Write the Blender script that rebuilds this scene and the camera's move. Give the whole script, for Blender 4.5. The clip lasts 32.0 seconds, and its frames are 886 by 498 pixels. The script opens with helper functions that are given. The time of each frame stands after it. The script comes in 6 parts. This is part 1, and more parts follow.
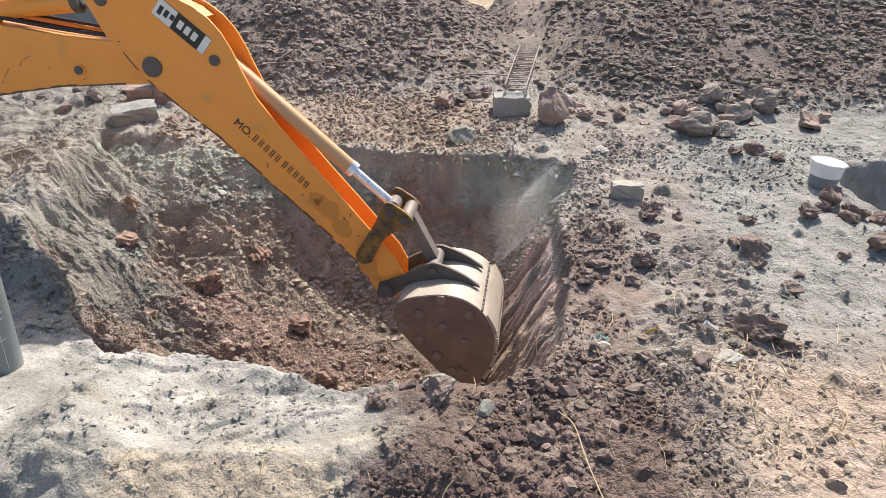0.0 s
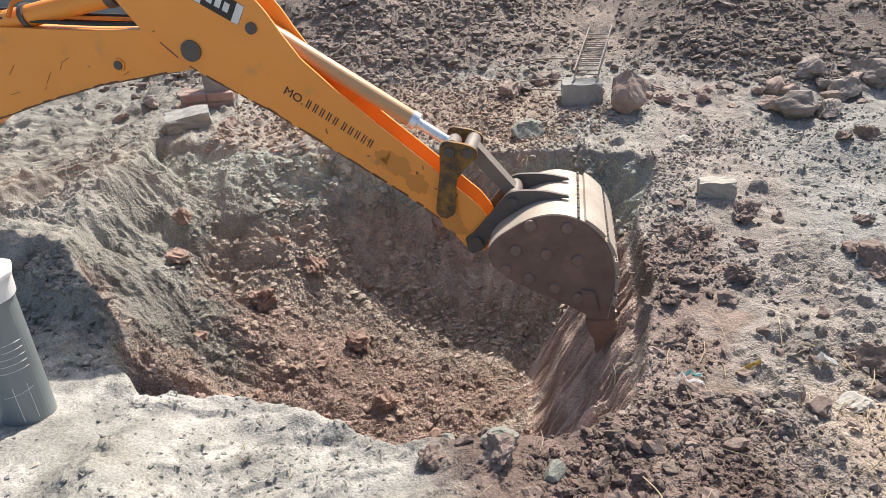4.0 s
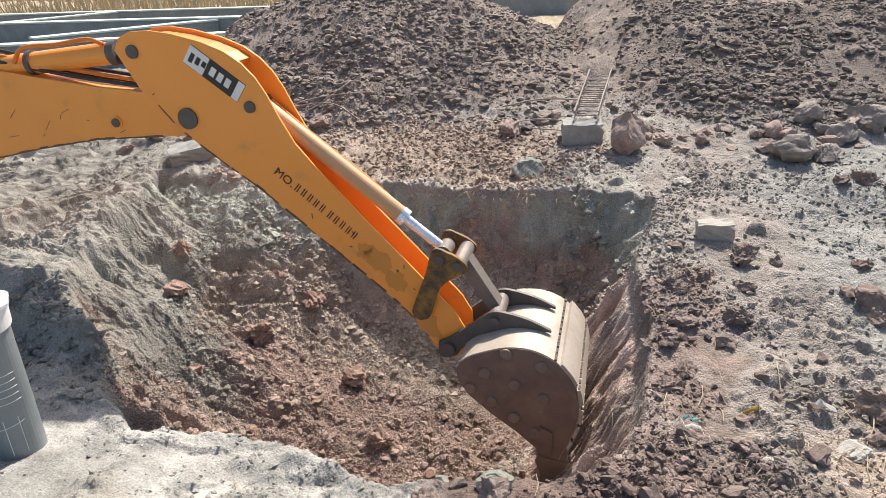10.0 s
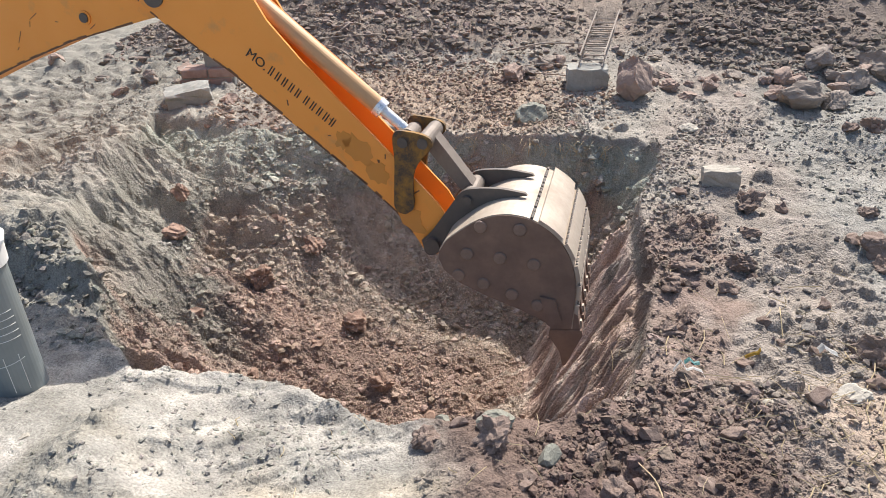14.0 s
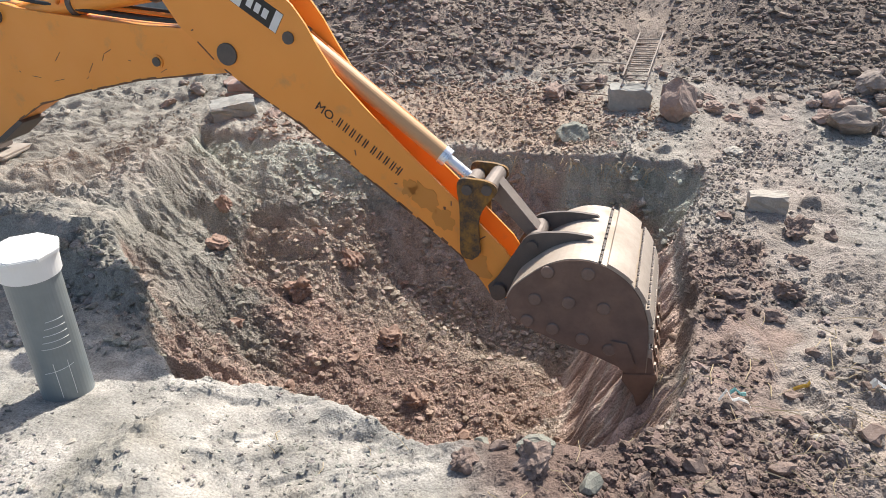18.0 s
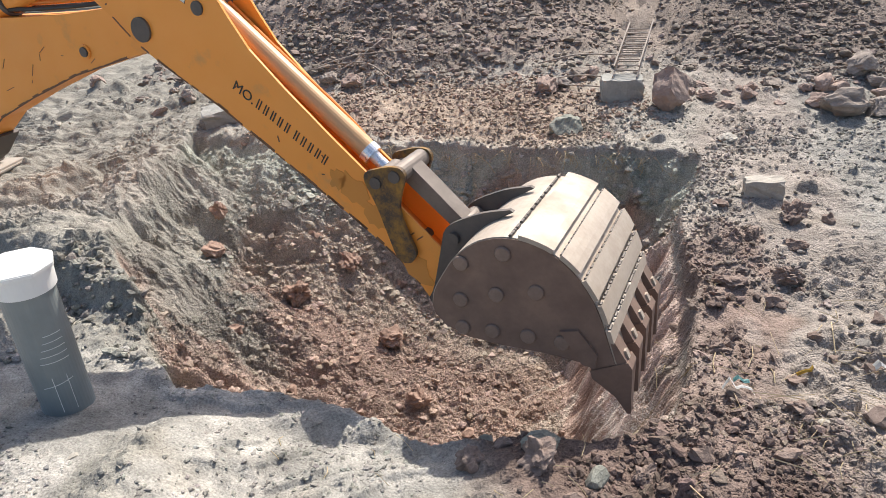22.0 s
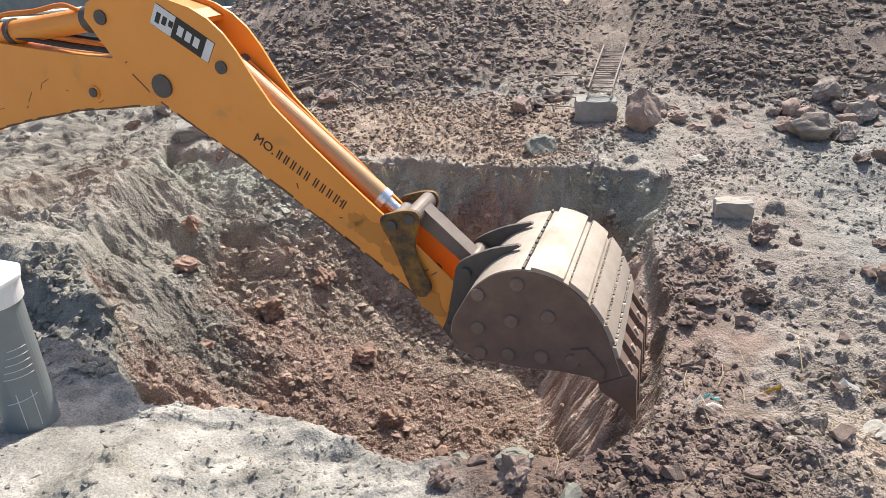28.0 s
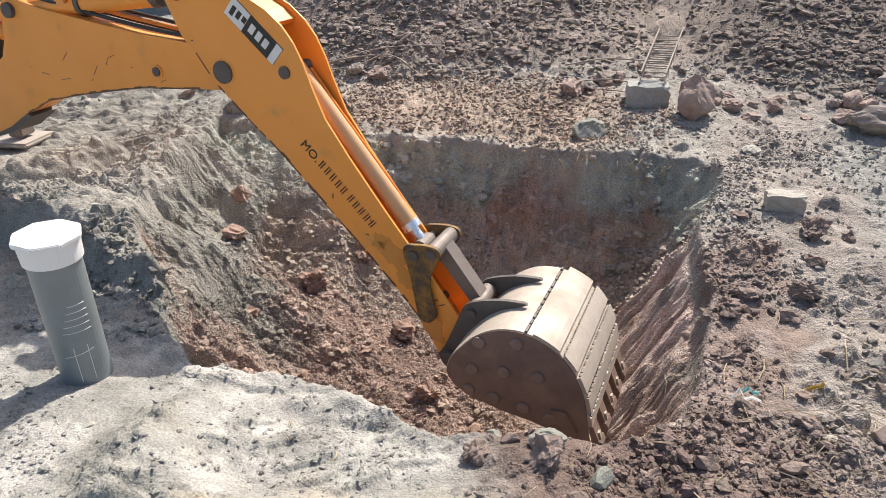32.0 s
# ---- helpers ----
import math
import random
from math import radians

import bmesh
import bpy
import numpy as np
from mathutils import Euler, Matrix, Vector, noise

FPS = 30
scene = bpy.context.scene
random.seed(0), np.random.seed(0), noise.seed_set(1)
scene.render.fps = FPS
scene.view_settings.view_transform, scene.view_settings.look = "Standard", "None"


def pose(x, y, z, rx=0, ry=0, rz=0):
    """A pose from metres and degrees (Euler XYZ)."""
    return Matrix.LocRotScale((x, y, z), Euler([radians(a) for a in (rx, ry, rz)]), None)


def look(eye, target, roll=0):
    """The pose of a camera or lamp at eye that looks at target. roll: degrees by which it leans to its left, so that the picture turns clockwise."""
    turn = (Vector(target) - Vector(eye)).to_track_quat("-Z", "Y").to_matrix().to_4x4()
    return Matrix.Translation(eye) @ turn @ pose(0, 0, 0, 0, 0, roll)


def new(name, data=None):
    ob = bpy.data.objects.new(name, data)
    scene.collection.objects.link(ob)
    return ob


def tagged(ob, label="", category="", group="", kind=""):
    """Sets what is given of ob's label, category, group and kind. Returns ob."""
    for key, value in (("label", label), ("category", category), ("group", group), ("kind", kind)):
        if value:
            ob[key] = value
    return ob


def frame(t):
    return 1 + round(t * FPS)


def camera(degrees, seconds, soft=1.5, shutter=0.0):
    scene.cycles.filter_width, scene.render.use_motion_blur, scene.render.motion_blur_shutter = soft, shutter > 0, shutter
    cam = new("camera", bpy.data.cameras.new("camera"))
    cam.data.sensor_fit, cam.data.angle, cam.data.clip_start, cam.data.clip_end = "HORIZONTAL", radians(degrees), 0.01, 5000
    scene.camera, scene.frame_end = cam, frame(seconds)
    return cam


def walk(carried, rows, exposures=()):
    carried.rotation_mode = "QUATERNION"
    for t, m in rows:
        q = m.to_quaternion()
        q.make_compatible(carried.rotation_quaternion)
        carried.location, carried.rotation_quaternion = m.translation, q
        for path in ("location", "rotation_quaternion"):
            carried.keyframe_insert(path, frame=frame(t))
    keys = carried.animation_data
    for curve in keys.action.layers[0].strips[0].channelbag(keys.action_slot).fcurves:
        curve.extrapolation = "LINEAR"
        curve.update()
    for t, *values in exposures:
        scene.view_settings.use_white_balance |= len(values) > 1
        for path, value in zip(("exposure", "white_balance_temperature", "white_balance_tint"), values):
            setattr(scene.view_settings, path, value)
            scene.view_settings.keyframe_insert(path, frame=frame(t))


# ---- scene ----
cam = camera(67.0, 32.0, soft=0.5)
PATH = [
    (0, (-0.113, 0.099, 1.812), (-0.062, 1.903, 0.95), 1.1),
    (0.5, (-0.106, 0.317, 1.807), (-0.149, 2.038, 0.788), -2.7),
    (1, (-0.032, 0.487, 1.799), (-0.315, 2.146, 0.719), -4.9),
    (1.5, (-0.064, 0.54, 1.801), (-0.27, 2.229, 0.75), -4.0),
    (2, (-0.086, 0.553, 1.809), (-0.358, 2.267, 0.816), -3.8),
    (2.5, (-0.089, 0.536, 1.812), (-0.445, 2.272, 0.884), -4.1),
    (3, (-0.088, 0.53, 1.811), (-0.451, 2.26, 0.876), -4.5),
    (3.5, (-0.056, 0.54, 1.814), (-0.26, 2.31, 0.905), -3.1),
    (5.5, (-0.039, 0.524, 1.805), (-0.181, 2.297, 0.891), -3.6),
    (6, (-0.046, 0.531, 1.791), (-0.205, 2.294, 0.861), -3.5),
    (6.5, (-0.081, 0.524, 1.776), (-0.351, 2.262, 0.824), -2.6),
    (7, (-0.08, 0.504, 1.787), (-0.494, 2.229, 0.864), -4.1),
    (7.5, (-0.058, 0.519, 1.796), (-0.426, 2.26, 0.881), -4.2),
    (8, (-0.06, 0.538, 1.811), (-0.336, 2.323, 0.952), -3.0),
    (8.5, (-0.061, 0.544, 1.806), (-0.246, 2.339, 0.945), -1.0),
    (9, (-0.051, 0.556, 1.811), (-0.2, 2.35, 0.939), -2.2),
    (9.5, (-0.061, 0.552, 1.819), (-0.247, 2.334, 0.93), -2.6),
    (10, (-0.036, 0.544, 1.835), (-0.204, 2.361, 1.016), -2.3),
    (10.5, (-0.042, 0.532, 1.833), (-0.197, 2.375, 1.072), -0.8),
    (11, (-0.056, 0.528, 1.812), (-0.239, 2.353, 1.016), -0.3),
    (11.5, (-0.05, 0.534, 1.795), (-0.223, 2.325, 0.923), -1.6),
    (12, (-0.054, 0.534, 1.772), (-0.264, 2.284, 0.828), -2.2),
    (12.5, (-0.064, 0.54, 1.764), (-0.309, 2.279, 0.808), -2.7),
    (13, (-0.051, 0.549, 1.758), (-0.349, 2.264, 0.772), -3.2),
    (13.5, (-0.045, 0.555, 1.761), (-0.276, 2.286, 0.786), -2.5),
    (14, (-0.05, 0.56, 1.775), (-0.216, 2.315, 0.829), -1.9),
    (14.5, (-0.059, 0.552, 1.773), (-0.252, 2.317, 0.852), -2.1),
    (16.5, (-0.105, 0.56, 1.795), (-0.375, 2.319, 0.882), -1.0),
    (17, (-0.103, 0.565, 1.794), (-0.367, 2.325, 0.882), -0.9),
    (17.5, (-0.101, 0.569, 1.793), (-0.376, 2.328, 0.881), -1.3),
    (18, (-0.101, 0.569, 1.793), (-0.359, 2.334, 0.887), -1.6),
    (18.5, (-0.099, 0.574, 1.791), (-0.331, 2.346, 0.894), -1.8),
    (19, (-0.1, 0.572, 1.792), (-0.339, 2.351, 0.91), -1.6),
    (19.5, (-0.105, 0.559, 1.795), (-0.36, 2.351, 0.943), -1.5),
    (20, (-0.105, 0.561, 1.795), (-0.362, 2.354, 0.946), -1.7),
    (20.5, (-0.104, 0.562, 1.794), (-0.403, 2.341, 0.932), -2.4),
    (21, (-0.101, 0.569, 1.793), (-0.4, 2.338, 0.908), -2.2),
    (21.5, (-0.099, 0.575, 1.791), (-0.426, 2.313, 0.857), -3.7),
    (22, (-0.095, 0.584, 1.789), (-0.349, 2.346, 0.877), -3.8),
    (22.5, (-0.096, 0.581, 1.79), (-0.307, 2.37, 0.922), -2.6),
    (23, (-0.097, 0.579, 1.79), (-0.284, 2.384, 0.95), -2.0),
    (23.5, (-0.099, 0.576, 1.791), (-0.283, 2.38, 0.948), -1.8),
    (24, (-0.098, 0.576, 1.791), (-0.28, 2.375, 0.936), -1.8),
    (24.5, (-0.098, 0.578, 1.79), (-0.292, 2.37, 0.923), -1.6),
    (25, (-0.098, 0.578, 1.79), (-0.29, 2.366, 0.915), -1.8),
    (25.5, (-0.096, 0.582, 1.789), (-0.302, 2.36, 0.898), -2.0),
    (27.5, (-0.096, 0.581, 1.789), (-0.274, 2.372, 0.916), -1.9),
    (28, (-0.098, 0.577, 1.791), (-0.277, 2.369, 0.921), -2.1),
    (28.5, (-0.1, 0.572, 1.792), (-0.282, 2.369, 0.931), -2.1),
    (29, (-0.1, 0.571, 1.792), (-0.276, 2.371, 0.938), -2.0),
    (29.5, (-0.101, 0.571, 1.792), (-0.282, 2.373, 0.944), -1.8),
    (30, (-0.101, 0.571, 1.792), (-0.279, 2.372, 0.94), -1.7),
    (30.5, (-0.099, 0.574, 1.791), (-0.275, 2.371, 0.931), -1.7),
    (31, (-0.1, 0.573, 1.792), (-0.293, 2.367, 0.928), -1.7),
    (31.5, (-0.101, 0.571, 1.792), (-0.33, 2.354, 0.916), -2.0),
    (32, (-0.109, 0.551, 1.797), (-0.404, 2.303, 0.877), -1.1),
]
walk(cam, [(t, look(eye, target, roll)) for t, eye, target, roll in PATH])

# ---- sky, sun ----
SUN_AZ, SUN_EL = 20.0, 51.0      # degrees right of +y, degrees up
world = bpy.data.worlds.new("world")
scene.world = world
world.use_nodes = True
wt = world.node_tree
sky = wt.nodes.new("ShaderNodeTexSky")
sky.sky_type = "NISHITA"
sky.sun_disc = False
sky.sun_elevation = radians(SUN_EL)
sky.sun_rotation = radians(SUN_AZ)
sky.dust_density, sky.air_density, sky.ozone_density = 3.0, 1.0, 1.0
wt.links.new(sky.outputs[0], wt.nodes["Background"].inputs[0])
wt.nodes["Background"].inputs[1].default_value = 0.115
sun = new("sun", bpy.data.lights.new("sun", "SUN"))
sun.data.energy, sun.data.angle, sun.data.color = 4.2, radians(0.6), (1.0, 0.938, 0.85)
to_sun = Vector((math.sin(radians(SUN_AZ)) * math.cos(radians(SUN_EL)), math.cos(radians(SUN_AZ)) * math.cos(radians(SUN_EL)), math.sin(radians(SUN_EL))))
sun.matrix_world = look(to_sun * 30, (0, 0, 0))
scene.view_settings.exposure = 0.75


# ---- materials ----
def mat(name):
    m = bpy.data.materials.new(name)
    m.use_nodes = True
    nt = m.node_tree
    return m, nt, nt.nodes["Principled BSDF"]


def nd(nt, kind, **kw):
    n = nt.nodes.new(kind)
    for k, v in kw.items():
        n.inputs[k].default_value = v
    return n


def mixc(nt, fac, a, b, mode="MIX"):
    n = nt.nodes.new("ShaderNodeMix")
    n.data_type, n.blend_type = "RGBA", mode
    for sock, v in ((n.inputs[0], fac), (n.inputs[6], a), (n.inputs[7], b)):
        if isinstance(v, bpy.types.NodeSocket):
            nt.links.new(v, sock)
        elif isinstance(v, tuple):
            sock.default_value = (*v, 1) if len(v) == 3 else v
        else:
            sock.default_value = v
    return n.outputs[2]


def ramp(nt, src, lo, hi, a=0.0, b=1.0):
    n = nt.nodes.new("ShaderNodeMapRange")
    nt.links.new(src, n.inputs[0])
    for k, v in zip((1, 2, 3, 4), (lo, hi, a, b)):
        n.inputs[k].default_value = v
    return n.outputs[0]


def noise_of(nt, scale, detail=4.0, rough=0.55, coord=None):
    n = nd(nt, "ShaderNodeTexNoise", Scale=scale, Detail=detail, Roughness=rough)
    if coord is None:
        tc = nt.nodes.new("ShaderNodeTexCoord")
        coord = tc.outputs["Object"]
    nt.links.new(coord, n.inputs["Vector"])
    return n.outputs[0]


def bump(nt, bsdf, height, strength, dist):
    n = nd(nt, "ShaderNodeBump", Strength=strength, Distance=dist)
    nt.links.new(height, n.inputs["Height"])
    nt.links.new(n.outputs[0], bsdf.inputs["Normal"])


def noise_colour(nt, scale, coord):
    """A small offset that crumples a pattern."""
    n = nd(nt, "ShaderNodeTexNoise", Scale=scale, Detail=3.0)
    nt.links.new(coord, n.inputs["Vector"])
    k = nt.nodes.new("ShaderNodeVectorMath")
    k.operation = "SCALE"
    k.inputs["Scale"].default_value = 0.06
    nt.links.new(n.outputs["Color"], k.inputs[0])
    return k.outputs[0]


def soil_material(name, cells):
    m, nt, b = mat(name)
    at = nt.nodes.new("ShaderNodeAttribute")
    at.attribute_name = "soil"
    geo = nt.nodes.new("ShaderNodeNewGeometry")
    pos = geo.outputs["Position"]
    n1 = noise_of(nt, 9.0, 6, 0.6, pos)
    n2 = noise_of(nt, 70.0, 5, 0.65, pos)
    n3 = noise_of(nt, 1.6, 3, 0.5, pos)
    c = mixc(nt, ramp(nt, n1, 0.3, 0.7, 0.0, 0.55), at.outputs["Color"], (0.62, 0.62, 0.62), "MULTIPLY")
    c = mixc(nt, ramp(nt, n2, 0.35, 0.75, 0.0, 0.5), c, (1.35, 1.33, 1.3), "MULTIPLY")
    c = mixc(nt, ramp(nt, n3, 0.45, 0.7, 0.0, 0.3), c, (0.75, 0.72, 0.70), "MULTIPLY")
    n4 = noise_of(nt, 110.0, 3, 0.6, pos)
    c = mixc(nt, ramp(nt, n4, 0.50, 0.66, 0.0, 0.55), c, (0.48, 0.45, 0.43), "MULTIPLY")
    c = mixc(nt, ramp(nt, n4, 0.47, 0.32, 0.0, 0.5), c, (1.55, 1.52, 1.48), "MULTIPLY")
    nt.links.new(c, b.inputs["Base Color"])
    b.inputs["Roughness"].default_value = 0.95
    b.inputs["Specular IOR Level"].default_value = 0.2
    h = nt.nodes.new("ShaderNodeMath")
    h.operation = "ADD"
    nt.links.new(n2, h.inputs[0])
    nt.links.new(n1, h.inputs[1])
    for scale, amount in ((34.0, 0.8), (95.0, 0.6)) if cells else ():
        vo = nd(nt, "ShaderNodeTexVoronoi", Scale=scale)
        warp = nt.nodes.new("ShaderNodeVectorMath")
        warp.operation = "ADD"
        nt.links.new(pos, warp.inputs[0])
        nt.links.new(noise_colour(nt, 14.0, pos), warp.inputs[1])
        nt.links.new(warp.outputs[0], vo.inputs["Vector"])
        mul = nt.nodes.new("ShaderNodeMath")
        mul.operation = "MULTIPLY_ADD"
        mul.inputs[1].default_value = -amount
        nt.links.new(vo.outputs["Distance"], mul.inputs[0])
        nt.links.new(h.outputs[0], mul.inputs[2])
        h = mul
    bump(nt, b, h.outputs[0], 1.0 if cells else 0.8, 0.018 if cells else 0.010)
    if cells:
        nt.links.new(at.outputs["Alpha"], nt.nodes["Bump"].inputs["Strength"])
    return m


def stone_material(name, a, b2, scale=14.0, rough=0.9):
    m, nt, b = mat(name)
    geo = nt.nodes.new("ShaderNodeNewGeometry")
    pos = geo.outputs["Position"]
    oi = nt.nodes.new("ShaderNodeObjectInfo")
    n1 = noise_of(nt, scale, 6, 0.6, pos)
    n2 = noise_of(nt, scale * 6, 4, 0.6, pos)
    c = mixc(nt, ramp(nt, n1, 0.3, 0.7), a, b2)
    c = mixc(nt, ramp(nt, oi.outputs["Random"], 0, 1, 0, 0.35), c, (0.7, 0.66, 0.62), "MULTIPLY")
    c = mixc(nt, ramp(nt, n2, 0.4, 0.75, 0, 0.4), c, (1.3, 1.28, 1.25), "MULTIPLY")
    nt.links.new(c, b.inputs["Base Color"])
    b.inputs["Roughness"].default_value = rough
    b.inputs["Specular IOR Level"].default_value = 0.25
    bump(nt, b, n2, 0.5, 0.01)
    return m


def paint_material(name, base, dirt, rough=0.42):
    """Painted steel with scuffs, dust and worn patches."""
    m, nt, b = mat(name)
    n1 = noise_of(nt, 5.0, 6, 0.62)
    n2 = noise_of(nt, 45.0, 4, 0.6)
    n3 = noise_of(nt, 1.3, 3, 0.5)
    c = mixc(nt, ramp(nt, n3, 0.35, 0.7, 0, 0.35), base, (0.78, 0.72, 0.66), "MULTIPLY")
    c = mixc(nt, ramp(nt, n1, 0.60, 0.74, 0, 0.55), c, dirt)
    c = mixc(nt, ramp(nt, n2, 0.68, 0.80, 0, 0.5), c, dirt)
    nt.links.new(c, b.inputs["Base Color"])
    nt.links.new(ramp(nt, n1, 0.3, 0.8, rough - 0.08, rough + 0.3), b.inputs["Roughness"])
    bump(nt, b, n2, 0.08, 0.002)
    return m


def steel_material(name, base, dirt, rough=0.5, metal=0.6, amount=0.7, scale=6.0):
    m, nt, b = mat(name)
    n1 = noise_of(nt, scale, 6, 0.65)
    n2 = noise_of(nt, scale * 9, 5, 0.6)
    c = mixc(nt, ramp(nt, n1, 0.38, 0.66, 0, amount), base, dirt)
    c = mixc(nt, ramp(nt, n2, 0.5, 0.8, 0, 0.4), c, dirt)
    nt.links.new(c, b.inputs["Base Color"])
    nt.links.new(ramp(nt, n1, 0.3, 0.7, metal, metal * 0.3), b.inputs["Metallic"])
    nt.links.new(ramp(nt, n1, 0.3, 0.7, rough, min(1.0, rough + 0.3)), b.inputs["Roughness"])
    bump(nt, b, n2, 0.15, 0.003)
    return m


def plain_material(name, base, rough=0.6, metal=0.0, var=0.25, scale=20.0):
    m, nt, b = mat(name)
    n1 = noise_of(nt, scale, 5, 0.6)
    c = mixc(nt, ramp(nt, n1, 0.35, 0.7, 0, var), base, (0.6, 0.58, 0.55), "MULTIPLY")
    nt.links.new(c, b.inputs["Base Color"])
    b.inputs["Roughness"].default_value, b.inputs["Metallic"].default_value = rough, metal
    return m


SOIL = soil_material("soil", True)
LUMP = soil_material("soil_lumps", False)
ROCK = stone_material("rock", (0.22, 0.185, 0.16), (0.32, 0.275, 0.24))
BROWN_ROCK = stone_material("brown_rock", (0.27, 0.20, 0.17), (0.36, 0.28, 0.24))
PALE_ROCK = stone_material("pale_rock", (0.34, 0.315, 0.275), (0.44, 0.41, 0.36))
GREEN_ROCK = stone_material("green_clay", (0.20, 0.205, 0.175), (0.29, 0.29, 0.25))
CONCRETE = stone_material("concrete", (0.25, 0.255, 0.24), (0.36, 0.355, 0.33), 9.0)
BRICK = stone_material("fired_brick", (0.27, 0.165, 0.135), (0.37, 0.285, 0.245), 9.0)
YELLOW = paint_material("orange_paint", (0.86, 0.335, 0.055), (0.50, 0.28, 0.11))
DEEP_YELLOW = paint_material("deep_orange_paint", (0.72, 0.21, 0.02), (0.30, 0.14, 0.06))
BUCKET_STEEL = steel_material("worn_bucket_steel", (0.45, 0.385, 0.32), (0.32, 0.26, 0.205), 0.55, 0.35, 0.7)
SIDE_STEEL = steel_material("dirty_side_steel", (0.23, 0.155, 0.12), (0.15, 0.10, 0.078), 0.6, 0.25, 0.8)
DARK_STEEL = steel_material("dark_steel", (0.10, 0.09, 0.085), (0.16, 0.13, 0.11), 0.5, 0.5, 0.6, 12.0)
LINK_STEEL = steel_material("muddy_link_steel", (0.055, 0.042, 0.035), (0.34, 0.18, 0.035), 0.6, 0.15, 0.85, 21.0)
CHROME = steel_material("chrome_rod", (0.75, 0.77, 0.8), (0.5, 0.5, 0.5), 0.12, 1.0, 0.2)
RUBBER = plain_material("black_rubber", (0.025, 0.025, 0.025), 0.55)
PVC = plain_material("grey_pvc", (0.22, 0.25, 0.255), 0.38, 0, 0.4, 7.0)
WHITE_PVC = plain_material("white_pvc", (0.80, 0.80, 0.78), 0.35, 0, 0.12, 9.0)
CHALK = plain_material("chalk_line", (0.62, 0.63, 0.62), 0.9)
BLACK_INK = plain_material("black_paint", (0.02, 0.018, 0.016), 0.5)
WHITE_FILM = plain_material("white_film", (0.72, 0.72, 0.70), 0.4)
SCUFF = plain_material("scuffed_metal", (0.17, 0.085, 0.045), 0.7)
DUSTY_STEEL = steel_material("dusty_foot_steel", (0.30, 0.26, 0.22), (0.38, 0.34, 0.29), 0.8, 0.1, 0.8)
RED_PAINT = paint_material("red_paint", (0.55, 0.05, 0.06), (0.45, 0.2, 0.15))
MUD = paint_material("mud_film", (0.62, 0.27, 0.06), (0.45, 0.23, 0.08), 0.8)
RUST = steel_material("rusty_bar", (0.34, 0.29, 0.25), (0.42, 0.36, 0.31), 0.7, 0.3, 0.6, 30.0)
STRAW = plain_material("dry_straw", (0.50, 0.40, 0.25), 0.9, 0, 0.5, 3.0)


# ---- mesh helpers ----
def link_mesh(name, verts, faces, material, parent=None, smooth=False, label=""):
    me = bpy.data.meshes.new(name)
    me.from_pydata([tuple(v) for v in verts], [], faces)
    me.materials.append(material)
    if smooth:
        me.polygons.foreach_set("use_smooth", [True] * len(me.polygons))
    me.update()
    ob = new(name, me)
    if parent is not None:
        ob.parent = parent
    if label:
        tagged(ob, label)
    return ob


def part(name, bm, material, parent=None, label="", smooth=False, bevel=0.0, seg=2):
    if bevel > 0:
        edges = [e for e in bm.edges if len(e.link_faces) == 2 and e.calc_face_angle(0) > 0.6]
        bmesh.ops.bevel(bm, geom=edges, offset=bevel, segments=seg, affect="EDGES", clamp_overlap=True)
    bmesh.ops.recalc_face_normals(bm, faces=bm.faces)
    me = bpy.data.meshes.new(name)
    bm.to_mesh(me)
    bm.free()
    me.materials.append(material)
    if smooth:
        me.polygons.foreach_set("use_smooth", [True] * len(me.polygons))
    ob = new(name, me)
    if parent is not None:
        ob.parent = parent
    if label:
        tagged(ob, label)
    return ob


def slab(bm, profile, y0, y1):
    """A plate with the outline profile in x, z, from y0 to y1."""
    a = [bm.verts.new((x, y0, z)) for x, z in profile]
    b = [bm.verts.new((x, y1, z)) for x, z in profile]
    n = len(profile)
    bm.faces.new(a)
    bm.faces.new(b[::-1])
    for i in range(n):
        bm.faces.new((a[i], a[(i + 1) % n], b[(i + 1) % n], b[i]))
    return bm


def plate(profile, y0, y1):
    return slab(bmesh.new(), profile, y0, y1)


def box(bm, x0, x1, y0, y1, z0, z1, m=None):
    r = bmesh.ops.create_cube(bm, size=1.0)
    for v in r["verts"]:
        v.co = Vector(((x0 + x1) / 2 + v.co.x * (x1 - x0), (y0 + y1) / 2 + v.co.y * (y1 - y0), (z0 + z1) / 2 + v.co.z * (z1 - z0)))
        if m is not None:
            v.co = m @ v.co
    return bm


def rod(bm, p, q, r, r2=None, seg=16):
    """A round bar from p to q."""
    p, q = Vector(p), Vector(q)
    m = Matrix.Translation((p + q) / 2) @ (q - p).to_track_quat("Z", "Y").to_matrix().to_4x4()
    bmesh.ops.create_cone(bm, cap_ends=True, segments=seg, radius1=r, radius2=r if r2 is None else r2, depth=(q - p).length, matrix=m)
    return bm


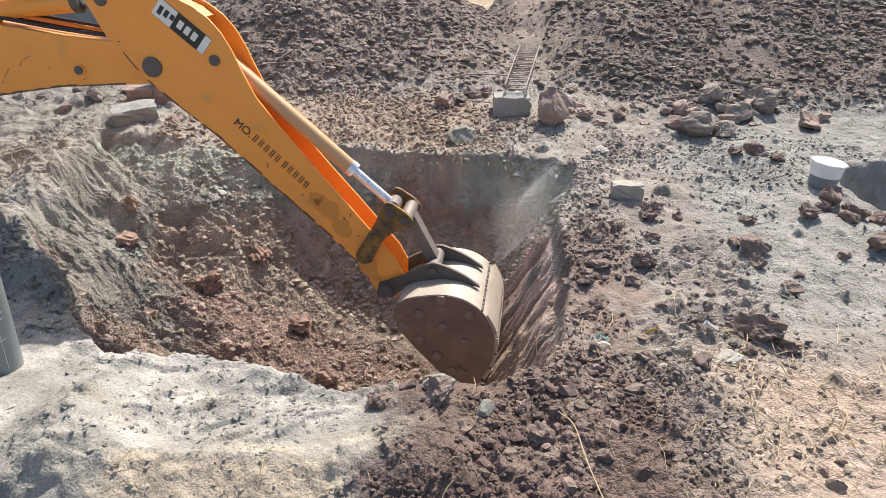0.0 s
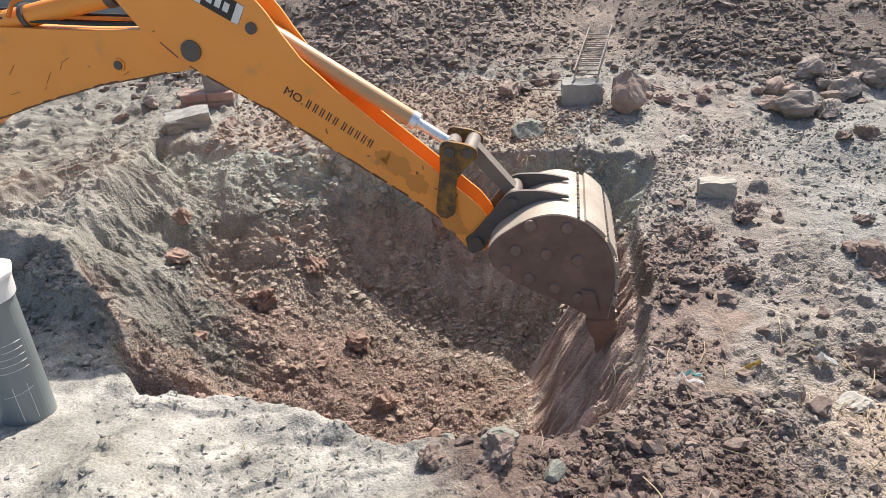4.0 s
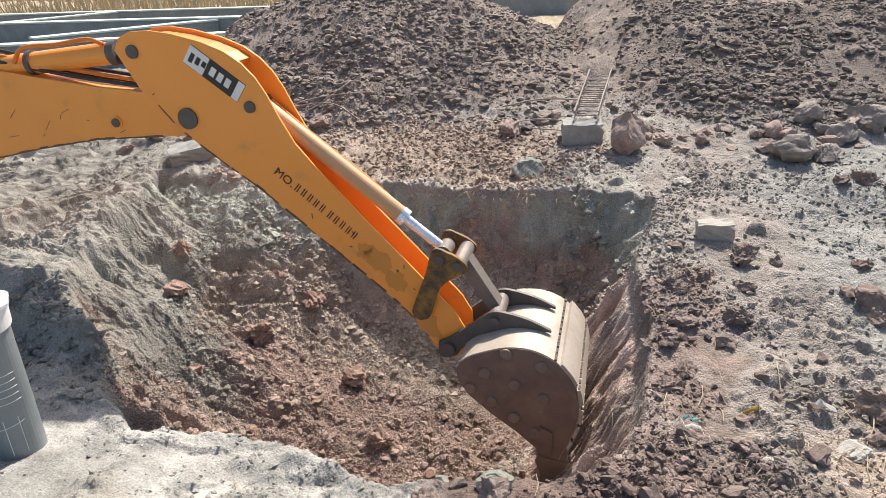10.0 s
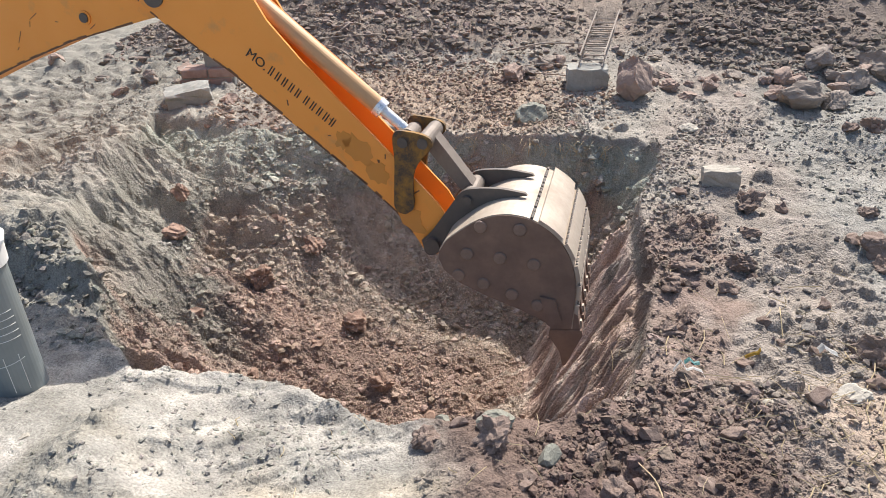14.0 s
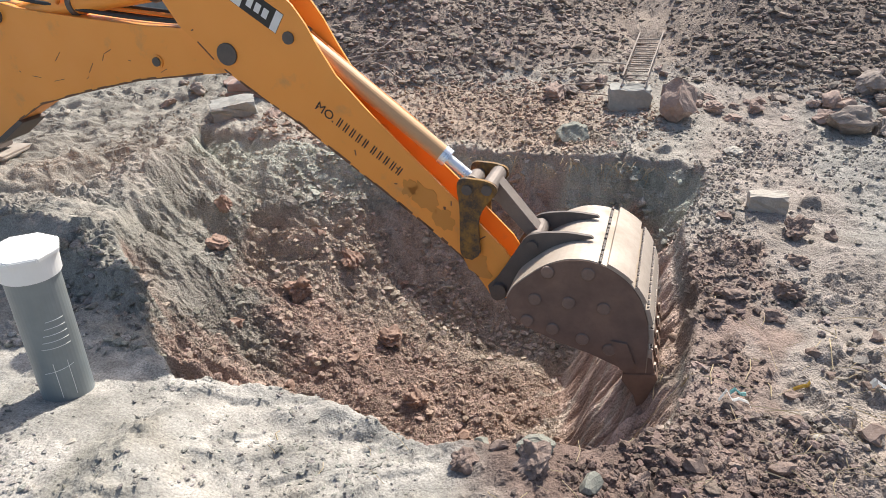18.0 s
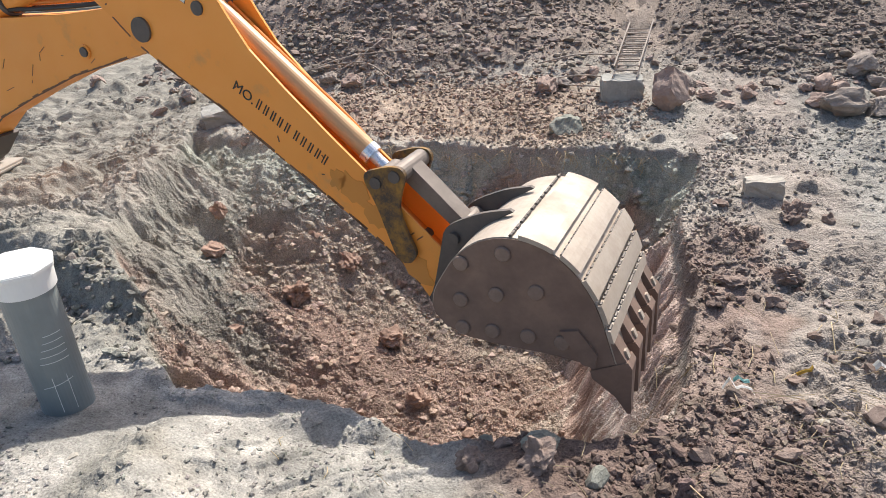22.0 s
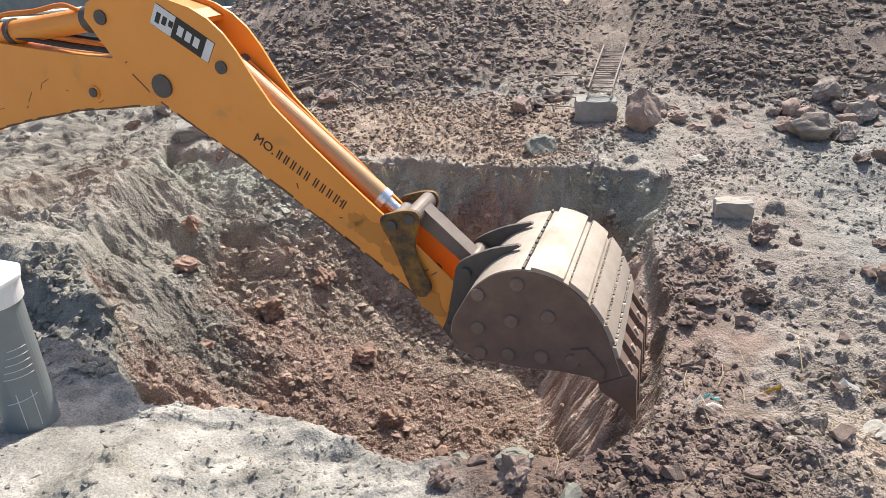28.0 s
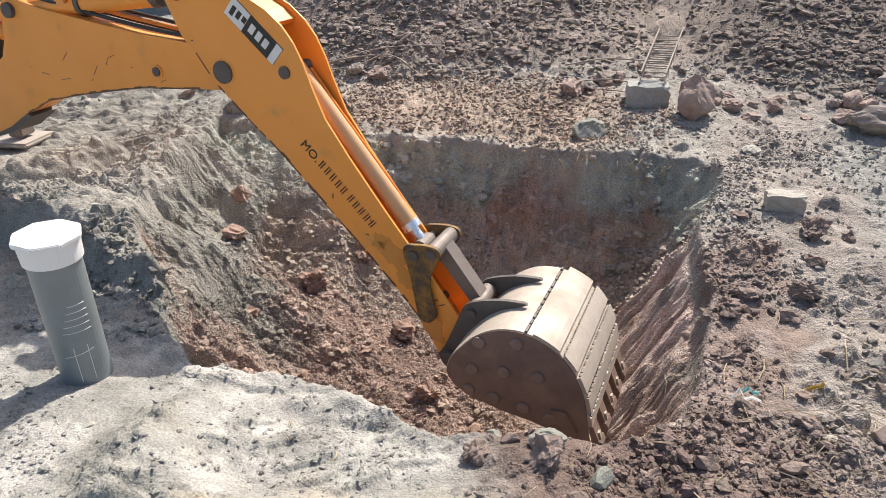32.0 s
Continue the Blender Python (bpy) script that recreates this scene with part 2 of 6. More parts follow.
def tube_path(bm, pts, r, seg=8):
    """A bent round hose or bar through points."""
    pts = [Vector(p) for p in pts]
    rings = []
    for i, p in enumerate(pts):
        d = (pts[min(i + 1, len(pts) - 1)] - pts[max(i - 1, 0)]).normalized()
        q = d.to_track_quat("Z", "Y")
        rings.append([bm.verts.new(p + q @ Vector((r * math.cos(2 * math.pi * k / seg), r * math.sin(2 * math.pi * k / seg), 0))) for k in range(seg)])
    for a, b in zip(rings, rings[1:]):
        for k in range(seg):
            bm.faces.new((a[k], a[(k + 1) % seg], b[(k + 1) % seg], b[k]))
    bm.faces.new(rings[0][::-1])
    bm.faces.new(rings[-1])
    return bm


def spline(ctrl, n):
    """Points along a Catmull-Rom curve."""
    c = [Vector(p) for p in ctrl]
    c = [c[0] * 2 - c[1]] + c + [c[-1] * 2 - c[-2]]
    out = []
    for i in range(1, len(c) - 2):
        for k in range(n):
            t = k / n
            out.append(0.5 * ((2 * c[i]) + (c[i + 1] - c[i - 1]) * t + (2 * c[i - 1] - 5 * c[i] + 4 * c[i + 1] - c[i + 2]) * t * t + (3 * c[i] - c[i - 1] - 3 * c[i + 1] + c[i + 2]) * t ** 3))
    out.append(c[-2])
    return out


# ---- ground ----
def lattice(seed):
    return np.random.RandomState(seed).rand(256, 256)


LAT = [lattice(k) for k in range(8)]


def vnoise(x, y, k):
    xi, yi = np.floor(x).astype(int), np.floor(y).astype(int)
    fx, fy = x - xi, y - yi
    fx, fy = fx * fx * (3 - 2 * fx), fy * fy * (3 - 2 * fy)
    g = LAT[k % 8]
    a, b = g[xi % 256, yi % 256], g[(xi + 1) % 256, yi % 256]
    c, d = g[xi % 256, (yi + 1) % 256], g[(xi + 1) % 256, (yi + 1) % 256]
    return (a * (1 - fx) + b * fx) * (1 - fy) + (c * (1 - fx) + d * fx) * fy - 0.5


def fbm(x, y, size, octaves=4, k=0, gain=0.5):
    s, amp, f = 0.0, 1.0, 1.0 / size
    for o in range(octaves):
        s = s + amp * vnoise(x * f + 17.3 * o + 5.1 * k, y * f - 9.7 * o + 3.3 * k, k + o)
        amp *= gain
        f *= 2.03
    return s


def sstep(a, b, v):
    t = np.clip((v - a) / (b - a), 0, 1)
    return t * t * (3 - 2 * t)


# the pit's outline: near-left, near-right, back-right, back-left corner
NL, NR, BR, BL = (-1.64, 2.70), (0.52, 2.44), (0.98, 5.28), (-3.0, 5.85)


def edge_dist(x, y, p, q):
    """Distance inside the line p to q."""
    dx, dy = q[0] - p[0], q[1] - p[1]
    n = math.hypot(dx, dy)
    return (-(x - p[0]) * dy + (y - p[1]) * dx) / n


def heap(x, y, cx, cy, rx, ry, h, k=1.25):
    d = np.hypot((x - cx) / rx, (y - cy) / ry) + 0.16 * fbm(x, y, 1.4, 3, 5)
    return h * np.clip(1 - d, 0, 1) ** k


def heap_foot(x, y):
    return 6.75 - 0.35 * sstep(1.0, 2.2, x) + 0.3 * fbm(x, y, 1.1, 3, 5)


def heaps(x, y):
    """Two tipped heaps of broken stone that meet in a gully, the second one with a trodden ledge."""
    u, v = x + 0.25 * fbm(x, y, 0.9, 3, 2), y - heap_foot(x, y)
    first = np.interp(u, (-4.4, -3.8, -3.15, -2.4, -1.5, -0.64, -0.06, 0.41, 0.75, 1.0), (0, 0.42, 0.92, 1.10, 1.28, 1.12, 0.86, 0.64, 0.45, 0.2))
    first = first * np.interp(v, (0, 0.3, 1.6, 2.3, 2.8, 3.6, 6.0), (0, 0.09, 0.66, 0.93, 1.0, 0.85, 0))
    second = np.interp(u - 0.10 * (y - 7), (0.32, 0.55, 0.80, 1.25, 2.0, 5.0, 9.0, 14.0), (0, 0.45, 0.72, 1.02, 1.18, 1.28, 1.25, 0))
    second = second * np.interp(v + 0.10 * (x - 3), (0, 0.3, 1.9, 2.25, 2.75, 4.1, 5.5, 9.0), (0, 0.07, 0.58, 0.66, 0.68, 1.04, 1.0, 0))
    z = np.maximum(first, second) + 0.05 * fbm(x, y, 0.6, 3, 6) * sstep(0.05, 0.3, np.maximum(first, second))
    z = np.maximum(z, heap(x, y, -2.9, 8.0, 1.3, 1.1, 0.4))
    return np.maximum(z, heap(x, y, -19.0, 26.0, 5.0, 4.0, 2.2))


def ledges(x, y, size, k, steps=9.0):
    """Broken clay crust: flat patches with sharp little steps between them."""
    n = (fbm(x, y, size, 4, k) + 0.9) * steps
    f = np.floor(n)
    return (f + sstep(0.72, 1.0, n - f)) / steps - 0.9


def plates(x, y, turn, stretch, size, k, steps=7.0):
    """Ledges drawn out along one direction."""
    c, s = math.cos(turn), math.sin(turn)
    return ledges((x * c + y * s) / stretch, -x * s + y * c, size, k, steps)


def streaks(x, y, turn, long, short, k):
    """Ridges drawn out along one direction."""
    c, s = math.cos(turn), math.sin(turn)
    u, v = (x * c + y * s) / long, (-x * s + y * c) / short
    return 0.5 - np.abs(fbm(u, v, 1.0, 4, k, 0.6)) * 2


def chunks(x, y, size, k, cover, tall=0.75):
    """Angular clods standing out of the ground, on a jittered grid."""
    u = x / size + 0.5 * fbm(x, y, size * 0.8, 2, k)
    v = y / size + 0.5 * fbm(x, y, size * 0.8, 2, k + 3)
    i, j = np.floor(u).astype(int), np.floor(v).astype(int)
    best = np.zeros_like(u)
    for di in (-1, 0, 1):
        for dj in (-1, 0, 1):
            ci, cj = (i + di + 37 * k) % 256, (j + dj + 91 * k) % 256
            dx, dy = u - (i + di + LAT[1][ci, cj]), v - (j + dj + LAT[2][ci, cj])
            r = 0.28 + 0.55 * LAT[3][ci, cj] ** 1.5
            t = LAT[4][ci, cj] * 6.283
            c, s = np.cos(t), np.sin(t)
            p, q = dx * c + dy * s, dy * c - dx * s
            d = np.maximum(np.abs(p) * 1.1, np.maximum(np.abs(q + 0.45 * p), np.abs(q - 0.6 * p)) * 0.9)
            top = np.minimum((r - d) * 1.7, r * tall + (LAT[5][ci, cj] - 0.5) * 1.1 * p + (LAT[6][ci, cj] - 0.5) * 1.1 * q)
            best = np.maximum(best, np.where(LAT[7][ci, cj] < cover, top, 0))
    return best * size


NEAR_X = (-2.4, -1.95, -1.7, -1.58, -1.36, -1.09, -0.68, -0.55, -0.45, -0.22, 0.19, 0.46, 0.75)
NEAR_Y = (3.2, 3.0, 2.85, 2.70, 2.70, 2.71, 2.58, 2.46, 2.42, 2.44, 2.44, 2.55, 2.95)


def near_rim(x):
    return np.interp(x, NEAR_X, NEAR_Y)


def slab_edge(x, y):
    """How far a place lies inside the scooped slab before the pit."""
    return np.minimum(x + 1.40 - 0.2 * np.clip(2.1 - y, 0, 1), (y - 1.93) + 0.02 * np.sin(5.0 * x)) + 0.06 * fbm(x, y, 0.3, 4, 4, 0.6)


# the bucket's back has smeared the slab: low crescent ridges
SMEARS = (((-1.2, 2.32), (-1.09, 2.4), (-1.07, 2.45)),
          ((-1.09, 2.22), (-1.01, 2.27), (-0.94, 2.34)),
          ((-0.98, 2.15), (-0.87, 2.2), (-0.81, 2.26)),
          ((-0.87, 2.09), (-0.79, 2.12), (-0.76, 2.18), (-0.7, 2.24)),
          ((-0.73, 2.06), (-0.65, 2.12), (-0.57, 2.19)),
          ((-0.71, 2.37), (-0.64, 2.4), (-0.6, 2.47)),
          ((-0.85, 2.5), (-0.77, 2.47), (-0.72, 2.49)),
          ((-1.24, 2.19), (-1.16, 2.2)),
          ((-1.44, 2.13), (-1.43, 2.18), (-1.4, 2.22)),
          ((-0.59, 2.22), (-0.51, 2.27), (-0.43, 2.29)))


def smear_lines(x, y):
    z = np.zeros_like(x)
    near = (x > -1.8) & (x < 0.0) & (y > 1.8) & (y < 2.7)
    if not near.any():
        return z
    px, py = x[near], y[near]
    px, py = px + 0.03 * fbm(px, py, 0.15, 3, 1), py + 0.03 * fbm(px, py, 0.15, 3, 5)
    best = np.zeros_like(px)
    for line in SMEARS:
        for (ax, ay), (bx, by) in zip(line, line[1:]):
            n = math.hypot(bx - ax, by - ay)
            ex, ey = (bx - ax) / n, (by - ay) / n
            t, d = (px - ax) * ex + (py - ay) * ey, (py - ay) * ex - (px - ax) * ey
            across = np.where(d < 0, np.exp(d / 0.006), np.exp(-d / 0.05))
            best = np.maximum(best, across * sstep(-0.04, 0.02, t) * sstep(n + 0.04, n - 0.02, t))
    z[near] = 0.022 * best
    return z


def plain(x, y):
    """The undisturbed ground."""
    z = 0.02 + 0.16 * sstep(3.0, 5.2, y) + 0.12 * sstep(5.2, 6.8, y)
    z = z + 0.10 * sstep(-0.9, -1.5, x) * sstep(2.7, 2.1, y)
    firm = sstep(0.3, -0.1, x) * sstep(3.2, 2.9, y)
    z = z + 0.03 * ledges(x, y, 0.9, 1) + (1 - 0.6 * firm) * (0.03 * fbm(x, y, 0.30, 4, 2) + 0.03 * ledges(x, y, 0.22, 5, 7.0))
    # a hollow behind the short standpipe, with its spoil on this side
    z = z - 0.42 * sstep(0.62, 0.38, np.hypot((x - 3.65) / 1.15, (y - 4.75) / 0.85) + 0.25 * fbm(x, y, 0.5, 3, 5))
    z = z + 0.12 * np.exp(-((x - 2.45) / 0.35) ** 2 - ((y - 5.15) / 0.22) ** 2) * (1 + fbm(x, y, 0.25, 3, 2))
    # tracks and ruts left by the machine
    lane = sstep(-2.3, -3.0, x + 0.2 * (y - 4)) * sstep(3.2, 4.2, y) * sstep(9, 7, y)
    z = z + lane * (0.04 * fbm(x, y, 0.9, 3, 3) + 0.10 * plates(x, y, 0.42, 3.0, 0.28, 6, 6.0) + 0.03 * plates(x, y, 0.42, 2.0, 0.1, 3))
    rut = (x + 3.05) * 0.42 - (y - 5.0) * 0.91 + 0.25 * fbm(x, y, 1.2, 3, 2)
    z = z + lane * (0.07 * np.exp(-(rut / 0.10) ** 2) + 0.05 * np.exp(-((rut - 0.42) / 0.10) ** 2) - 0.03 * np.exp(-((rut - 0.2) / 0.12) ** 2))
    # bank of clay behind the standpipe and the crest beside the pit
    bank = y + 0.35 * (x + 2.3) + 0.16 * fbm(x, y, 0.35, 4, 2, 0.6)
    z = z + 0.19 * sstep(3.20, 3.42, bank) * sstep(-1.95, -2.15, x) * (1 - 0.9 * sstep(3.5, 4.5, y)) + 0.09 * plates(x, y, 0.5, 2.5, 0.3, 3, 5.0) * sstep(2.95, 3.2, bank) * sstep(-1.9, -2.1, x) * sstep(5.0, 4.2, y)
    z = z + 0.10 * np.exp(-((x + 2.85 - 0.25 * (y - 4.2)) / 0.26) ** 2) * sstep(3.4, 3.9, y) * sstep(5.7, 5.2, y)
    # bank of spoil pushed up at the near rim, with smeared clay in front of the pit
    z = z + 0.03 * sstep(-0.35, 0.1, x) * sstep(2.75, 2.5, y) * sstep(1.4, 1.9, y) * sstep(1.5, 0.9, x)
    bowl = sstep(0.35, 0.0, np.hypot((x + 0.80) / 0.85, (y - 2.25) / 0.42) - 0.55 + 0.3 * fbm(x, y, 0.5, 3, 3))
    z = z - 0.07 * bowl
    # a scooped slab of clay stands up from the ground with a broken face
    edge = slab_edge(x, y)
    face = sstep(-0.32, -0.18, edge) * sstep(0.06, -0.02, edge) * sstep(2.4, 2.2, y) * sstep(0.0, -0.3, x)
    z = z + 0.11 * sstep(-0.26, 0.03, edge) * sstep(2.6, 2.25, y) * sstep(0.2, -0.2, x) + face * (0.6 * sstep(-0.95, -1.15, x) * chunks(x, y, 0.09, 3, 0.75, 0.5) + 0.4 * chunks(x, y, 0.04, 5, 0.7))
    # crust lifted along the near rim
    crust = y - near_rim(x) + 0.05 * fbm(x, y, 0.2, 3, 7)
    z = z + 0.02 * sstep(-0.09, -0.07, crust) * sstep(-1.66, -1.58, x) * sstep(-1.05, -1.25, x)
    z = z + 0.035 * ledges(x, y, 0.14, 4, 5.0) * sstep(-0.2, -0.08, crust) * sstep(0.0, -0.2, x)
    z = z + smear_lines(x, y) + bowl * 0.014 * ledges(x, y, 0.4, 7) + 0.010 * fbm(x, y, 0.05, 3, 3)
    return z + 0.22 * firm * (1 - 0.75 * bowl) * (chunks(x, y, 0.032, 6, 0.25 + fbm(x, y, 0.4, 3, 2), 0.45) + chunks(x, y, 0.06, 5, 0.08 + 0.6 * fbm(x, y, 0.4, 3, 1), 0.35))


def looseness(x, y):
    """How far the open ground is broken into clods: 0 to 1."""
    n, p = fbm(x, y, 0.6, 3, 4), fbm(x, y, 0.35, 3, 2)
    m = 0.05 + 0.75 * sstep(0.25, 0.6, x - 0.2 * (y - 2.5) + 0.5 * n) * sstep(0.0, 0.28, p)
    m = m * (1 - 0.7 * sstep(4.0, 4.8, y + 0.5 * n))
    m = m * (1 - 0.7 * sstep(1.6, 2.1, x - 0.15 * (y - 3) + 0.6 * n) * sstep(2.4, 3.0, y))
    m = np.maximum(m, 0.75 * sstep(-0.45, 0.0, x + 0.4 * n) * sstep(2.75, 2.4, y) * sstep(1.2, 0.6, x + n))
    m = np.maximum(m, (0.3 + 0.55 * sstep(-0.1, 0.2, p)) * sstep(-1.75, -2.1, x + 0.3 * n) * sstep(2.9, 3.1, y) * (0.5 + 0.5 * sstep(5.4, 4.4, y)))
    m = np.maximum(m, 0.22 * sstep(5.0, 5.5, y + 0.5 * n) * sstep(-0.1, 0.2, p))
    hp = sstep(0.02, 0.2, heaps(x, y))
    return np.maximum(0.6 * m * (1 - hp), 0.15 * hp)


def clods(x, y, cover, tall=1.0):
    fade = sstep(9.5, 6.5, y)
    return tall * (chunks(x, y, 0.17, 1, 0.36 * cover - 0.06, 0.5) * 0.5 + chunks(x, y, 0.08, 2, 0.7 * cover, 0.6) * (0.25 + 0.75 * fade)) + 0.8 * np.minimum(tall * 1.3, 1) * chunks(x, y, 0.04, 4, 0.9 * cover + 0.05, 0.6) * fade


DIG_X, DIG_Y = -3.947, 4.248      # the arm swings round this place
WALL_R = 4.74


def wall_dist(x, y, w=0.0):
    """Distance inside the round wall that the arm has cut."""
    return WALL_R + 0.30 * sstep(4.2, 5.0, y) - np.hypot(x - DIG_X, y - DIG_Y) + w


def grooves(x, y, s, size, k):
    """Sharp ridges along lines of equal s."""
    return 0.5 - 2.0 * np.abs(fbm(s / size, 0.9 * x + 0.3 * y, 1.0, 2, k, 0.5))


def claw_marks(x, y, right):
    u = np.clip(right, 0, 1.2)
    s = y + 0.45 * u - 0.5 * u * u + 0.05 * fbm(x, y, 0.5, 2, 1) + 0.012 * fbm(x, y, 0.09, 2, 6)
    return 0.65 * grooves(x, y, s, 0.115, 1) + 0.35 * grooves(x, y, s, 0.05, 4)


def height(x, y):
    z0 = plain(x, y) + heaps(x, y)
    w = 0.12 * fbm(x, y, 0.8, 4, 4) + 0.08 * fbm(x, y, 0.2, 3, 6) + 0.03 * ledges(x, y, 0.12, 2)
    near = y - near_rim(x) + 0.5 * w
    right = wall_dist(x, y, 0.5 * w)
    back, left = edge_dist(x, y, BR, BL) - 0.12 + 0.7 * w, edge_dist(x, y, BL, NL) + w
    left = left + 0.36 * np.exp(-((y - 4.1) / 0.9) ** 2)
    claw = claw_marks(x, y, right)
    cut = right + (0.088 * claw + 0.05 * fbm(x, y, 0.1, 3, 4) * sstep(0.5, 0.1, right)) * sstep(0.02, 0.16, right)
    dr = np.where(right > 0, 0.07 * sstep(0, 0.05, right) + np.clip(cut, 0, None) * 1.65 + np.clip(cut - 0.45, 0, None) * 0.7, 0)
    steep = sstep(-1.9, -0.6, x + 0.3 * w)
    sb = 0.75 * y - 0.66 * x + 0.3 * np.clip(back, 0, 1) ** 2
    scored = 0.11 * grooves(x, y, sb + 0.03 * fbm(x, y, 0.4, 2, 3), 0.14, 5) * sstep(-0.6, 0.0, x) * sstep(0.25, 0.45, back)
    hollow = (0.11 * ledges(x, y, 0.35, 6, 5.0) + 0.05 * ledges(x * 0.5, y, 0.10, 2, 5.0) + 0.04 * fbm(x, y, 0.08, 3, 7)) * sstep(0.0, 0.15, back)
    bk = back + scored + hollow
    lip = back + 0.05 * fbm(x, y, 0.12, 3, 3) + 0.04 * ledges(x, y, 0.2, 7, 5.0)
    cliff = np.where(back > 0, 0.05 * sstep(0, 0.03, lip) + 0.26 * sstep(0.0, 0.16, lip) + 0.10 * sstep(0.18, 0.21, lip) + np.clip(bk - 0.10, 0, None) * 1.12, 0)
    step = 0.085 * (1 + 0.5 * fbm(x, y, 0.5, 2, 4))
    q = (cliff + 0.06 * fbm(x, y, 0.4, 3, 2) + 0.05 * fbm(x, y, 0.1, 3, 5)) / step
    shelf = (np.floor(q) + sstep(0.1, 0.75, q - np.floor(q))) * step
    ledged = sstep(-0.15, 0.15, fbm(x, y, 0.6, 3, 7) + 0.12) * sstep(0.05, 0.2, cliff)
    cliff = cliff * (1 - 0.75 * ledged) + 0.75 * ledged * shelf
    db = np.where(back > 0, cliff * steep + (1 - steep) * (0.03 * sstep(0, 0.3, back) + np.clip(back, 0, None) * 0.62), 0)
    dl = 0.10 * sstep(0, 0.10, left + 0.25 * w) + np.clip(left, 0, None) * (0.52 + 0.5 * sstep(4.0, 3.2, y)) + 0.10 * sstep(0.45, 0.6, left + 0.6 * w) * sstep(3.2, 3.8, y)
    far_wall = np.minimum(dr, db)
    far_wall = far_wall - 0.10 * np.clip(1 - np.abs(dr - db) / 0.4, 0, 1) ** 2 * sstep(0.05, 0.4, far_wall)
    depth = np.minimum(np.minimum(near * 3.5, far_wall), dl)
    soft = 0.09
    floor = 1.24 + 0.10 * fbm(x, y, 0.7, 3, 2) - 0.20 * np.clip(0.3 - x, 0, 3)
    depth = np.where(depth > 0, depth, 0)
    depth = np.clip(floor - np.logaddexp(0, (floor - depth) / soft) * soft, 0, None)
    inside = sstep(0.0, 0.06, depth)
    wall = np.maximum(sstep(0.75, 0.5, right) * sstep(0.0, 0.1, right), sstep(0.75, 0.5, back) * steep)
    n = fbm(x, y, 0.7, 3, 1)
    slope = sstep(-1.0, -1.6, x + 0.5 * n) * (1 - wall)
    drag = 0.11 * streaks(x, y, 0.12, 1.3, 0.20, 2) * slope * (0.6 + fbm(x, y, 0.5, 2, 5))
    rough = drag + (1 - 0.8 * wall) * (0.08 * ledges(x, y, 0.45, 3, 7.0) + 0.05 * fbm(x, y, 0.22, 4, 3, 0.6)) + 0.12 * slope * plates(x, y, -0.25, 2.6, 0.24, 6)
    cover = inside * (1 - 0.9 * wall) * (0.10 + 0.75 * n * (1 + slope)) + (1 - inside) * looseness(x, y)
    tall = (1 - 0.5 * inside) * (1 - 0.3 * inside * slope) * (1 - 0.4 * sstep(2.7, 2.5, y)) * (1 - 0.65 * sstep(0.1, 0.4, heaps(x, y)))
    return z0 - depth + inside * rough + clods(x, y, cover, tall), depth


